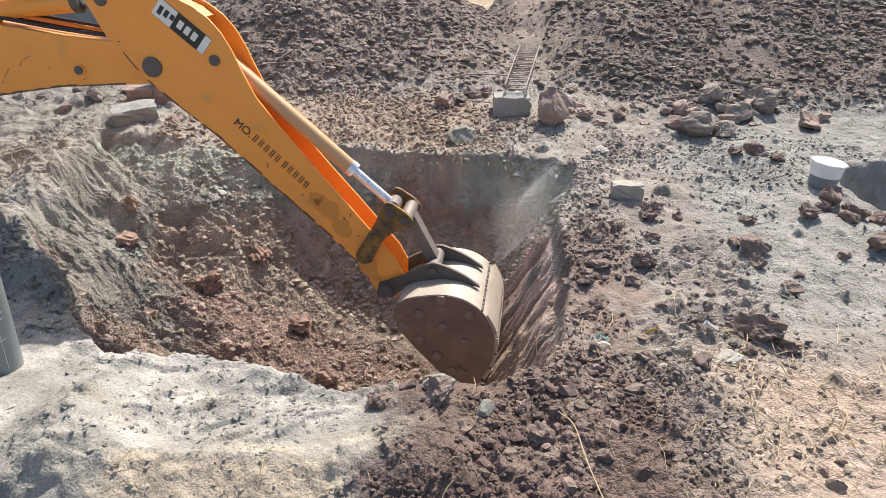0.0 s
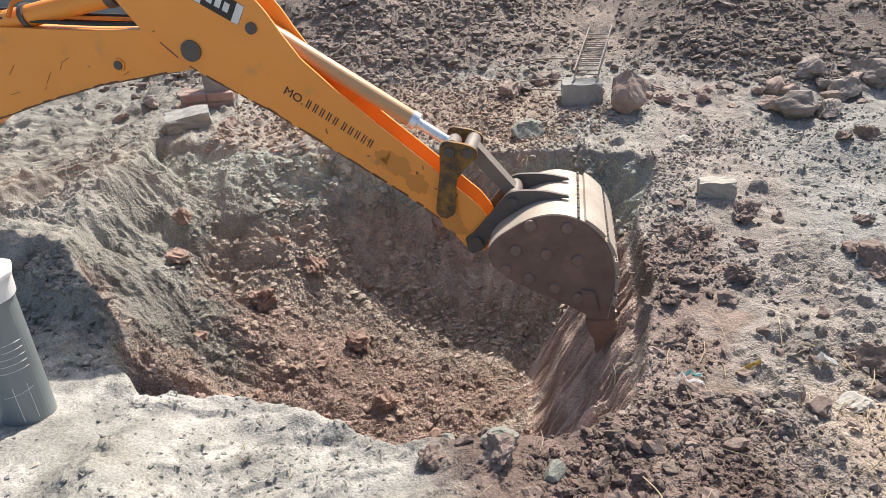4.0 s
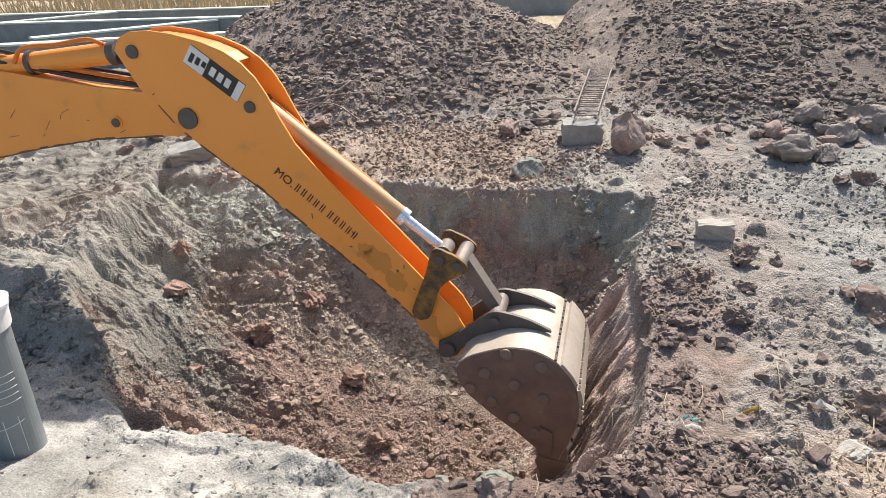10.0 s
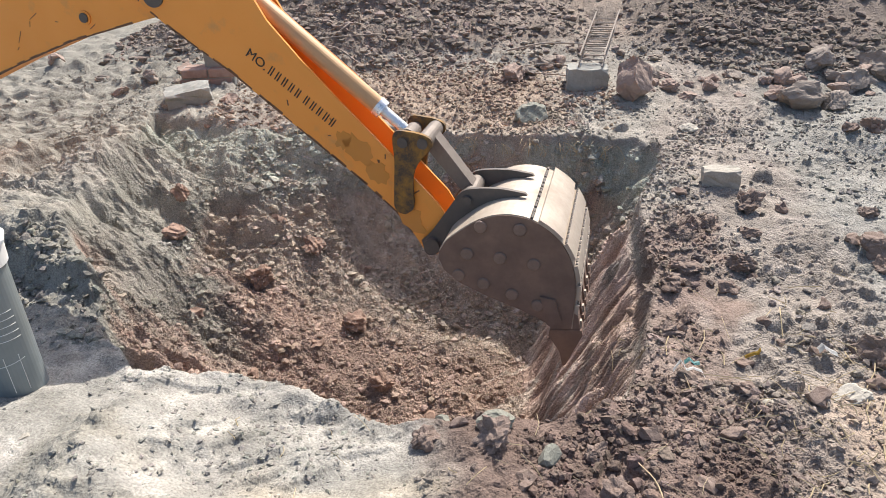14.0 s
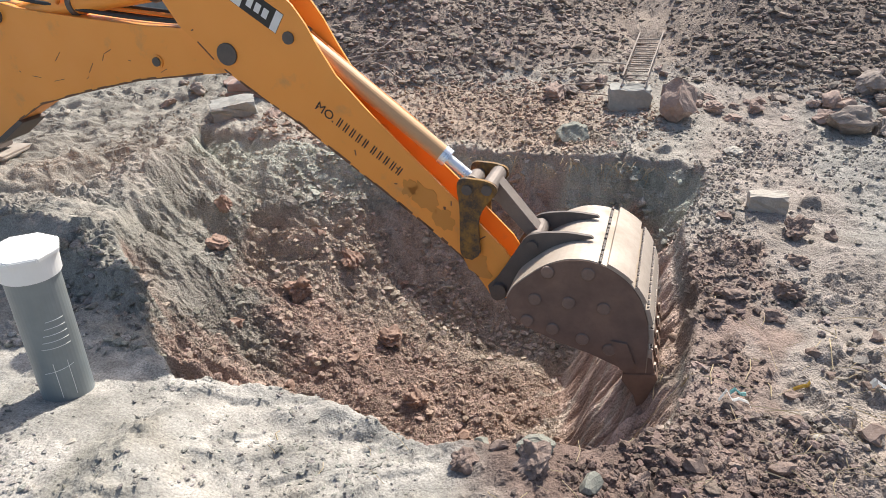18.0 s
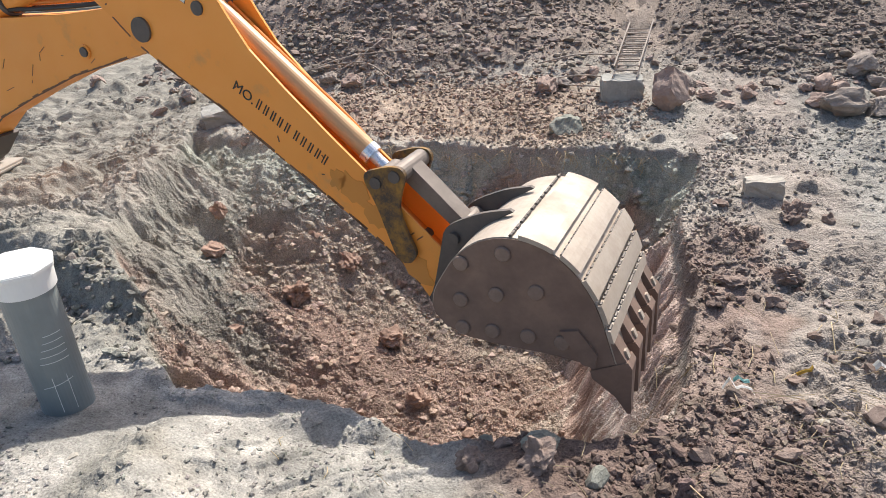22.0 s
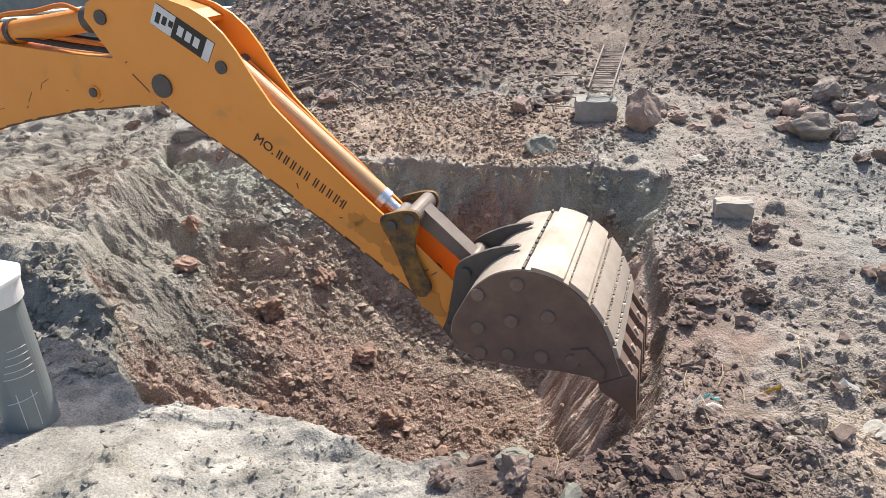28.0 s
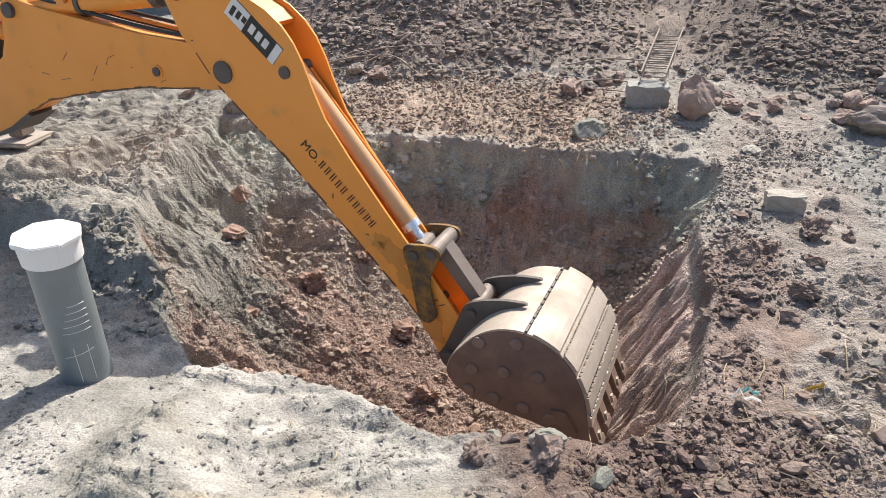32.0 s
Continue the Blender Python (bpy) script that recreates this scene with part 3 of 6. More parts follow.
def soil_colour(x, y, depth):
    n1, n2, n3 = fbm(x, y, 0.7, 4, 2), fbm(x, y, 0.25, 3, 6), fbm(x, y, 0.09, 3, 1)
    grey, white = np.array((0.325, 0.303, 0.268)), np.array((0.375, 0.36, 0.33))
    green, red = np.array((0.40, 0.415, 0.36)), np.array((0.36, 0.268, 0.222))
    brown, tan = np.array((0.26, 0.20, 0.167)), np.array((0.335, 0.255, 0.195))
    dark, heapc = np.array((0.235, 0.178, 0.153)), np.array((0.235, 0.194, 0.167))
    pale = np.array((0.285, 0.278, 0.255))
    col = np.ones(x.shape + (3,)) * grey

    def lay(c, w):
        nonlocal col
        w = np.clip(w, 0, 1)[..., None]
        col = col * (1 - w) + c * w

    left_side = sstep(0.45, 0.0, x - 0.2 * (y - 2.5) + 0.5 * n1)
    lay(pale, left_side * sstep(3.2, 2.8, y + 0.4 * n1))
    right_side = sstep(0.35, 0.75, x - 0.2 * (y - 2.5) + 0.4 * n1)
    lay(np.array((0.298, 0.262, 0.232)), right_side * 0.9)
    lane = sstep(1.35, 1.85, x - 0.15 * (y - 3) + 0.5 * n1)
    lay(brown * 0.9, right_side * (1 - lane) * sstep(-0.15, 0.12, n1 + n2) * sstep(4.7, 3.9, y) * 0.9)
    lay(np.array((0.285, 0.275, 0.252)), lane * sstep(2.6, 3.2, y + n1))
    lay(np.array((0.40, 0.315, 0.25)), right_side * sstep(0.9, 1.2, x + 0.3 * n1) * sstep(2.75, 2.35, y + 0.3 * n1) * 0.85)
    lay(white, sstep(-0.9, -1.3, x + n2) * sstep(3.1, 2.85, y + 0.4 * n1) * sstep(-0.25, 0.15, n1 + n2 + 0.5 * n3))
    lay(white, np.exp(-((y - near_rim(x) + 0.1 + 0.3 * n2) / 0.12) ** 2) * sstep(0.2, -0.3, x) * 0.7)
    lay(np.array((0.43, 0.37, 0.28)), sstep(0.6, 0.0, np.hypot((x + 0.7) / 0.8, (y - 2.0) / 0.4) - 0.1 + 0.9 * n1 + 0.4 * n2) * 0.75)
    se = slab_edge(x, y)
    # the slab's broken near face, its shade put into a greyer colour
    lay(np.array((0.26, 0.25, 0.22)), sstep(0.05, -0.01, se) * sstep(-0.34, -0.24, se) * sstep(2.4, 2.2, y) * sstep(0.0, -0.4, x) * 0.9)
    lay(np.array((0.40, 0.335, 0.255)), sstep(0.03, -0.05, se) * sstep(-0.34, -0.24, se) * sstep(2.2, 2.0, y) * sstep(-0.25, -0.4, x + 0.4 * n1) * sstep(-1.2, -1.0, x + 0.4 * n1) * 0.8)
    lay(tan, sstep(5.2, 5.5, y + 0.3 * n1 + 0.15 * x) * sstep(7.0, 6.3, y + 0.3 * n1) * sstep(-2.4, -1.6, x) * sstep(0.7, 0.2, x) * 0.75)
    lay(np.array((0.243, 0.235, 0.207)), sstep(-2.2, -2.8, x + 0.5 * n1) * sstep(4.3, 5.0, y) * 0.8)
    lay(np.array((0.232, 0.230, 0.205)), sstep(-1.8, -2.1, x + 0.3 * n1) * sstep(2.9, 3.1, y) * sstep(4.6, 4.0, y + n1) * (0.5 + n2))
    hp = heaps(x, y)
    lay(heapc * ((1 + 0.35 * n1) * (1 - 0.14 * sstep(0.8, 1.6, x)))[..., None], sstep(0.03, 0.2, hp))
    v = y - heap_foot(x, y) + 0.10 * (x - 3)
    lay(np.array((0.33, 0.272, 0.225)), sstep(1.9, 2.3, v + n1) * sstep(3.4, 2.7, v + n1) * sstep(1.4, 2.6, x) * sstep(0.2, 0.5, hp) * 0.8)
    lay(np.array((0.315, 0.262, 0.218)), np.exp(-((x - 0.95 - 0.12 * (y - 7) + 0.3 * n1) / 0.4) ** 2) * sstep(6.9, 7.6, y) * sstep(0.0, 0.15, hp) * 0.8)
    # dark clay beside the pit: damp shelf, and the bank face's shade in the colour
    lay(np.array((0.262, 0.255, 0.228)), sstep(-1.72, -1.86, x + 0.3 * n2) * sstep(-3.1, -2.8, x + 0.3 * n1) * sstep(2.84, 2.92, y + 0.12 * (x + 2) + 0.3 * n2) * sstep(3.48, 3.36, y + 0.35 * (x + 2.3) + 0.3 * n2) * 0.85)
    lay(np.array((0.42, 0.34, 0.24)), sstep(13.0, 15.0, y))
    # pit
    back = edge_dist(x, y, BR, BL) - 0.12
    lay(np.array((0.305, 0.292, 0.255)), sstep(0.02, 0.1, depth))
    lay(green, sstep(4.5, 5.1, y + 0.15 * x + 0.5 * n1) * sstep(0.02, 0.10, depth) * sstep(0.42, 0.34, depth + 0.2 * n2) * sstep(0.3, 0.5, wall_dist(x, y) + 0.5 * n2 + 0.6 * sstep(4.3, 5.0, y)))
    lay(red, sstep(0.02, 0.08, depth) * sstep(0.25, 0.55, depth + 0.5 * n2 + 0.3 * n1 + 0.25 * sstep(4.0, 3.4, y)))
    lay(np.array((0.252, 0.236, 0.206)), sstep(0.05, 0.3, depth) * sstep(-0.15, 0.08, n1 + 0.8 * n2) * sstep(-1.4, -2.0, x + 0.5 * n2) * sstep(3.2, 3.7, y + 0.5 * n2))
    lay(np.array((0.36, 0.27, 0.22)), sstep(0.8, 1.1, depth + 0.35 * n1) * sstep(-1.3, -0.2, x) * 0.7)
    right = wall_dist(x, y)
    wall = sstep(0.8, 0.55, right) * sstep(0.10, 0.22, depth)
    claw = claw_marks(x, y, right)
    # pale ridges, brown grooves: smeared clay plus highlight and shade put in the colour
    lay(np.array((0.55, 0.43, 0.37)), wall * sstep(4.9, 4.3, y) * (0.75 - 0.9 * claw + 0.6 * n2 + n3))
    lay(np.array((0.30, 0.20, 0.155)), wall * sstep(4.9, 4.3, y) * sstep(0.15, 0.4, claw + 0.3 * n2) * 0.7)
    lay(np.array((0.385, 0.325, 0.27)), sstep(1.2, 0.75, back + 0.4 * n1) * sstep(0.4, 0.5, depth) * 0.95)
    lay(np.array((0.34, 0.235, 0.185)), sstep(0.16, 0.04, np.abs(back - 0.22 + 0.3 * n1)) * sstep(0.35, 0.45, depth) * sstep(0.0, 0.2, n1 + n2 + 0.1) * 0.8)
    gr = grooves(x, y, 0.75 * y - 0.66 * x + 0.3 * np.clip(back, 0, 1) ** 2 + 0.03 * fbm(x, y, 0.4, 2, 3), 0.14, 5)
    lay(np.array((0.50, 0.435, 0.37)), sstep(0.22, 0.42, gr) * sstep(-0.5, 0.0, x + 0.5 * n1) * sstep(0.3, 0.45, back) * sstep(0.4, 0.5, depth) * 0.8)
    # dug-out clods on the near and right rim
    lay(dark, sstep(0.5, 1.1, y + 0.5 * n1) * sstep(-0.25, 0.0, x + 0.4 * n1) * sstep(2.75, 2.4, y + 0.4 * n2) * sstep(1.15, 0.6, x + 0.3 * n1) * 0.9)
    lay(np.array((0.14, 0.10, 0.085)), sstep(0.5, 1.1, y + 0.5 * n1) * sstep(-0.36, -0.16, x + 0.4 * n1) * sstep(2.72, 2.45, y + 0.3 * n2 + 0.35 * sstep(0.35, 0.6, x)) * sstep(0.9, 0.7, x + 0.3 * n1) * 0.9)
    lay(dark, np.exp(-((wall_dist(x, y) + 0.12 + 0.3 * n2) / 0.2) ** 2) * sstep(1.7, 2.2, y) * sstep(4.4, 3.7, y) * 0.9 * (depth < 0.1))
    return col * (1 + 0.35 * n3)[..., None]


def axis(lo, hi, step, mid_lo, mid_hi, far_lo, far_hi, grow=1.012, leap=1.13):
    """Even steps from lo to hi, slowly growing ones to mid, large ones beyond."""
    def run(start, mid, far, sign):
        s, v, out = step, start, []
        while (far - v) * sign > 0:
            s *= grow if (mid - v) * sign > 0 else leap
            v += s * sign
            out.append(v)
        return out
    a = list(np.arange(lo, hi + 1e-6, step))
    return np.array(run(a[0], mid_lo, far_lo, -1)[::-1] + a + run(a[-1], mid_hi, far_hi, 1))


def mesh_arrays(name, co, quads, colours, material, alpha=None):
    me = bpy.data.meshes.new(name)
    n = quads.shape[1]
    me.vertices.add(len(co))
    me.vertices.foreach_set("co", np.ascontiguousarray(co, dtype=np.float32).ravel())
    me.loops.add(quads.size)
    me.loops.foreach_set("vertex_index", np.ascontiguousarray(quads, dtype=np.int32).ravel())
    me.polygons.add(len(quads))
    me.polygons.foreach_set("loop_start", np.arange(0, quads.size, n, dtype=np.int32))
    me.update(calc_edges=True)
    if colours is not None:
        at = me.attributes.new("soil", "FLOAT_COLOR", "POINT")
        at.data.foreach_set("color", np.ascontiguousarray(np.c_[colours, np.ones(len(co)) if alpha is None else alpha], dtype=np.float32).ravel())
    me.materials.append(material)
    me.polygons.foreach_set("use_smooth", np.zeros(len(quads), dtype=bool))
    return me


def make_ground():
    xs = axis(-3.3, 2.2, 0.010, -6.0, 7.5, -500, 500)
    ys = axis(1.5, 5.8, 0.010, 1.2, 12.5, -60, 900)
    X, Y = np.meshgrid(xs, ys, indexing="ij")
    Z, D = height(X, Y)
    far = sstep(14, 40, np.hypot(X, Y))
    Z = Z * (1 - far) + 0.2 * far
    nx, ny = X.shape
    i = np.arange(nx * ny).reshape(nx, ny)
    quads = np.stack([i[:-1, :-1], i[1:, :-1], i[1:, 1:], i[:-1, 1:]], -1).reshape(-1, 4)
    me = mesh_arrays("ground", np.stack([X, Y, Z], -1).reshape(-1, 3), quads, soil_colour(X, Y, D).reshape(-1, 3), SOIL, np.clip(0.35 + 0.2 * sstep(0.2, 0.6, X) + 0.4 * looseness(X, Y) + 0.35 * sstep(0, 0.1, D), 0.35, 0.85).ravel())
    firm = (looseness(X, Y) < 0.25) & (D < 0.1)
    me.polygons.foreach_set("use_smooth", firm[:-1, :-1].ravel())
    return tagged(new("ground", me), "dusty grey clay ground with an excavated pit", "ground", kind="structure")


make_ground()


def surface(x, y):
    z, d = height(np.array([float(x)]), np.array([float(y)]))
    return float(z[0])


def ico(level):
    bm = bmesh.new()
    bmesh.ops.create_icosphere(bm, subdivisions=level, radius=1.0)
    v = np.array([tuple(p.co) for p in bm.verts])
    f = np.array([[p.index for p in q.verts] for q in bm.faces])
    bm.free()
    return v, f


ICO = {1: ico(1), 2: ico(2), 3: ico(4)}
ICO[0] = (np.array([(1, 0, 0), (-1, 0, 0), (0, 1, 0), (0, -1, 0), (0, 0, 1), (0, 0, -1)], float),
          np.array([(0, 2, 4), (2, 1, 4), (1, 3, 4), (3, 0, 4), (2, 0, 5), (1, 2, 5), (3, 1, 5), (0, 3, 5)]))


def random_turns(rs, n):
    q = rs.normal(size=(n, 4))
    q /= np.linalg.norm(q, axis=1, keepdims=True)
    w, x, y, z = q.T
    return np.stack([np.stack([1 - 2 * (y * y + z * z), 2 * (x * y - z * w), 2 * (x * z + y * w)], -1),
                     np.stack([2 * (x * y + z * w), 1 - 2 * (x * x + z * z), 2 * (y * z - x * w)], -1),
                     np.stack([2 * (x * z - y * w), 2 * (y * z + x * w), 1 - 2 * (x * x + y * y)], -1)], -2)


def lumps(name, x, y, size, seed, label, category, level=1, flat=0.75, jag=0.28, tint=None, sink=0.25, zd=None, spread=0.17, cuts=0):
    """Loose lumps of soil and stone lying on the ground, as one mass."""
    rs = np.random.RandomState(seed)
    n = len(x)
    v, f = ICO[level]
    z, d = height(x, y) if zd is None else zd
    pts = v[None] * (1 + jag * (rs.rand(n, len(v), 1) * 2 - 1)) * (1 + rs.uniform(-0.35, 0.35, (n, 1, 3)))
    for k in range(cuts):
        nrm = rs.normal(size=(n, 3))
        nrm /= np.linalg.norm(nrm, axis=1, keepdims=True)
        over = np.einsum("nvj,nj->nv", pts, nrm) - rs.uniform(0.35, 0.8, (n, 1))
        pts = pts - np.clip(over, 0, None)[..., None] * nrm[:, None]
    pts = np.einsum("nij,nvj->nvi", random_turns(rs, n), pts) * size[:, None, None]
    pts[..., 2] *= flat
    pts += np.stack([x, y, z + size * flat * (1 - 2 * sink)], -1)[:, None]
    faces = (f[None] + (np.arange(n) * len(v))[:, None, None]).reshape(-1, 3)
    col = soil_colour(x, y, d) if tint is None else np.ones((n, 3)) * np.array(tint)
    col = col * rs.uniform(0.93 - spread, 0.93 + spread, (n, 1)) * rs.uniform(0.96, 1.04, (n, 3))
    me = mesh_arrays(name, pts.reshape(-1, 3), faces, np.repeat(col, len(v), axis=0), LUMP)
    return tagged(new(name, me), label, category, kind="stuff")


def sizes(rs, n, lo, hi, power=2.5):
    return lo + (hi - lo) * rs.rand(n) ** power


def scatter_all():
    rs = np.random.RandomState(7)
    # broken stone over the heaps
    n = 165000
    x, y = rs.uniform(-4.6, 8.0, n), 6.1 + 5.2 * rs.rand(n) ** 1.3
    hz = heaps(x, y)
    fine = np.exp(-((x - 0.95 - 0.12 * (y - 7)) / 0.35) ** 2) * sstep(7.0, 7.6, y)
    keep = (hz > 0.02) & (rs.rand(n) < (0.45 + 0.55 * sstep(0.0, 0.2, hz)) * (0.75 + fbm(x, y, 0.9, 3, 3)) * (1 - 0.75 * fine))
    x, y = x[keep], y[keep]
    size = sizes(rs, len(x), 0.008, 0.060, 11.0) * (1 - 0.3 * sstep(8.6, 10.0, y))
    for name, pick, level in (("large_rubble", (size > 0.017) & (y < 9.0), 1), ("rubble", (size <= 0.017) | (y >= 9.0), 0)):
        lumps(name, x[pick], y[pick], size[pick], 1 + level, "grey-brown broken stone covering the spoil heaps", "rubble", level, 0.6, 0.22 if level else 0.4, tint=np.array((0.28, 0.233, 0.20)) * (1 - 0.16 * sstep(0.8, 1.6, x[pick]))[:, None], spread=0.25, sink=0.38, cuts=4 * level)
    # loose red soil in the pit
    n = 150000
    x, y = rs.uniform(-3.0, 0.7, n), rs.uniform(2.7, 5.6, n)
    inside = (wall_dist(x, y) > 0.66) & (edge_dist(x, y, BL, NL) > -0.5) & (edge_dist(x, y, BR, BL) > 0.7 - 0.7 * sstep(-0.8, -1.8, x)) & (fbm(x, y, 0.8, 3, 3) + 0.6 * rs.rand(n) > 0.1)
    x, y = x[inside], y[inside]
    z, d = height(x, y)
    keep = d > 0.06 + 0.28 * sstep(3.2, 3.8, y)
    x, y, z, d = x[keep], y[keep], z[keep], d[keep]
    size = np.where(rs.rand(len(x)) < 0.028, sizes(rs, len(x), 0.0101, 0.034, 2.5), rs.uniform(0.0035, 0.0085, len(x)))
    for name, pick, level in (("soil_clods", size > 0.010, 2), ("loose_soil", size <= 0.010, 0)):
        lumps(name, x[pick], y[pick], size[pick], 2 + level, "crumbly reddish-brown soil lumps lying in the pit", "soil", level, 0.72, 0.13 if level else 0.28, zd=(z[pick], d[pick]), cuts=4 * level, spread=0.2)

    def strewn(n, x0, x1, y0, y1, deepest, odds):
        x, y = rs.uniform(x0, x1, n), rs.uniform(y0, y1, n)
        keep = rs.rand(n) < odds(x, y)
        x, y = x[keep], y[keep]
        z, d = height(x, y)
        keep = d < deepest
        return x[keep], y[keep], (z[keep], d[keep])

    # clods along the near and right rims
    def odds(x, y):
        return (sstep(1.6, 0.7, x - 0.2 * (y - 2.5)) * sstep(-0.6, 0.0, x) + 0.45) * (0.32 + 1.5 * fbm(x, y, 0.5, 3, 1))
    x, y, zd = strewn(90000, -0.9, 3.6, 1.3, 5.8, 0.08, odds)
    lumps("rim_clods", x, y, sizes(rs, len(x), 0.0035, 0.020, 5.0), 3, "dark brown clods thrown onto the rim", "soil", 0, 0.8, 0.4, zd=zd)
    def odds(x, y):
        n = fbm(x, y, 0.5, 3, 2)
        band = sstep(0.45, 0.7, x - 0.1 * (y - 2.5) + n) * sstep(2.0, 1.5, x - 0.15 * (y - 3) + n) * sstep(4.9, 4.3, y)
        bank = sstep(-0.5, -0.2, x + n) * sstep(1.25, 0.9, x + n) * sstep(2.75, 2.5, y)
        return np.maximum(0.28 * band, bank) * (0.22 + 1.7 * n)
    x, y, zd = strewn(30000, -0.7, 2.3, 1.4, 5.0, 0.2, odds)
    lumps("thrown_clods", x, y, sizes(rs, len(x), 0.004, 0.031, 8.0), 8, "dark crumbly earth thrown up before the pit", "soil", 2, 0.75, 0.24, zd=zd, cuts=3)
    # small crumbly clods that cover the bank before the pit
    x, y, zd = strewn(13000, -0.75, 1.0, 1.5, 2.75, 0.1, lambda x, y: (0.35 + 1.3 * fbm(x, y, 0.3, 3, 5)) * sstep(-0.45, -0.15, x + fbm(x, y, 0.5, 3, 2)))
    lumps("bank_clods", x, y, sizes(rs, len(x), 0.004, 0.024, 5.0), 15, "small dark crumbly clods covering the bank before the pit", "soil", 1, 0.8, 0.2, zd=zd, cuts=3)
    # clods and crumbs of damp clay below the bank beside the standpipe
    x, y, zd = strewn(5000, -3.0, -1.8, 2.85, 3.6, 0.1, lambda x, y: 0.35 + 1.2 * fbm(x, y, 0.3, 3, 3))
    lumps("damp_clods", x, y, sizes(rs, len(x), 0.004, 0.035, 6.0), 16, "damp grey clay clods beside the standpipe", "clay", 1, 0.8, 0.2, zd=zd, cuts=3)
    # crumbs on the grey ground
    x, y, zd = strewn(48000, -5.5, 3.5, 1.0, 7.0, 0.2, lambda x, y: (0.3 + 1.2 * fbm(x, y, 0.7, 3, 4) + 0.4 * sstep(4.5, 5.5, y)) * (1 - 0.55 * sstep(0.1, -0.2, x) * sstep(3.0, 2.7, y)))
    lumps("crumbs", x, y, sizes(rs, len(x), 0.0025, 0.016, 7.0), 4, "grey crumbs and grit on the dusty ground", "grit", 0, 0.7, 0.45, zd=zd)
    # knobs of clay that stand out of the far wall
    x, y = rs.uniform(-1.9, 0.95, 18000), rs.uniform(4.7, 5.7, 18000)
    z, d = height(x, y)
    keep = (d > 0.03) & (d < 0.75) & (edge_dist(x, y, BR, BL) < 0.75) & (rs.rand(18000) < 0.30 + 0.9 * fbm(x, y, 0.35, 3, 5))
    lumps("clay_knobs", x[keep], y[keep], sizes(rs, int(keep.sum()), 0.006, 0.050, 6.0), 12, "knobs of grey-green clay standing out of the far wall", "clay", 2, 0.8, 0.14, zd=(z[keep] - 0.02, d[keep]), cuts=5, sink=0.4)
    # brown crumbs between the pit and the heaps
    x, y, zd = strewn(22000, -2.4, 0.9, 5.4, 6.9, 0.05, lambda x, y: (0.6 + 1.2 * fbm(x, y, 0.5, 3, 6)) * sstep(5.4, 5.7, y))
    lumps("brown_crumbs", x, y, sizes(rs, len(x), 0.004, 0.030, 8.0), 9, "brown crumbly soil between the pit and the heaps", "soil", 0, 0.7, 0.25, zd=zd, tint=(0.33, 0.255, 0.205), spread=0.22)
    # crumbs caught on the ledges of the far wall
    x, y = rs.uniform(-2.0, 0.9, 30000), rs.uniform(4.3, 5.6, 30000)
    z, d = height(x, y)
    keep = (d > 0.06) & (rs.rand(30000) < 0.35 + 1.2 * fbm(x, y, 0.3, 3, 2)) & (edge_dist(x, y, BR, BL) < 1.0)
    lumps("ledge_crumbs", x[keep], y[keep], sizes(rs, int(keep.sum()), 0.004, 0.03, 5.0), 6, "grey-green clay crumbs caught on the far wall", "soil", 0, 0.7, 0.4, zd=(z[keep], d[keep]))
    # flakes of pale clay in front of the pit
    x, y, zd = strewn(26000, -2.9, 0.2, 1.3, 2.95, 0.05, lambda x, y: 0.25 + 1.5 * fbm(x, y, 0.45, 3, 6))
    lumps("clay_flakes", x, y, sizes(rs, len(x), 0.002, 0.014, 6.0), 5, "pale flakes of dried clay on the ground", "clay", 0, 0.45, 0.45, zd=zd)


scatter_all()


# ---- the backhoe's arm ----
KINGPOST = (DIG_X, DIG_Y)
REACH = 4.0
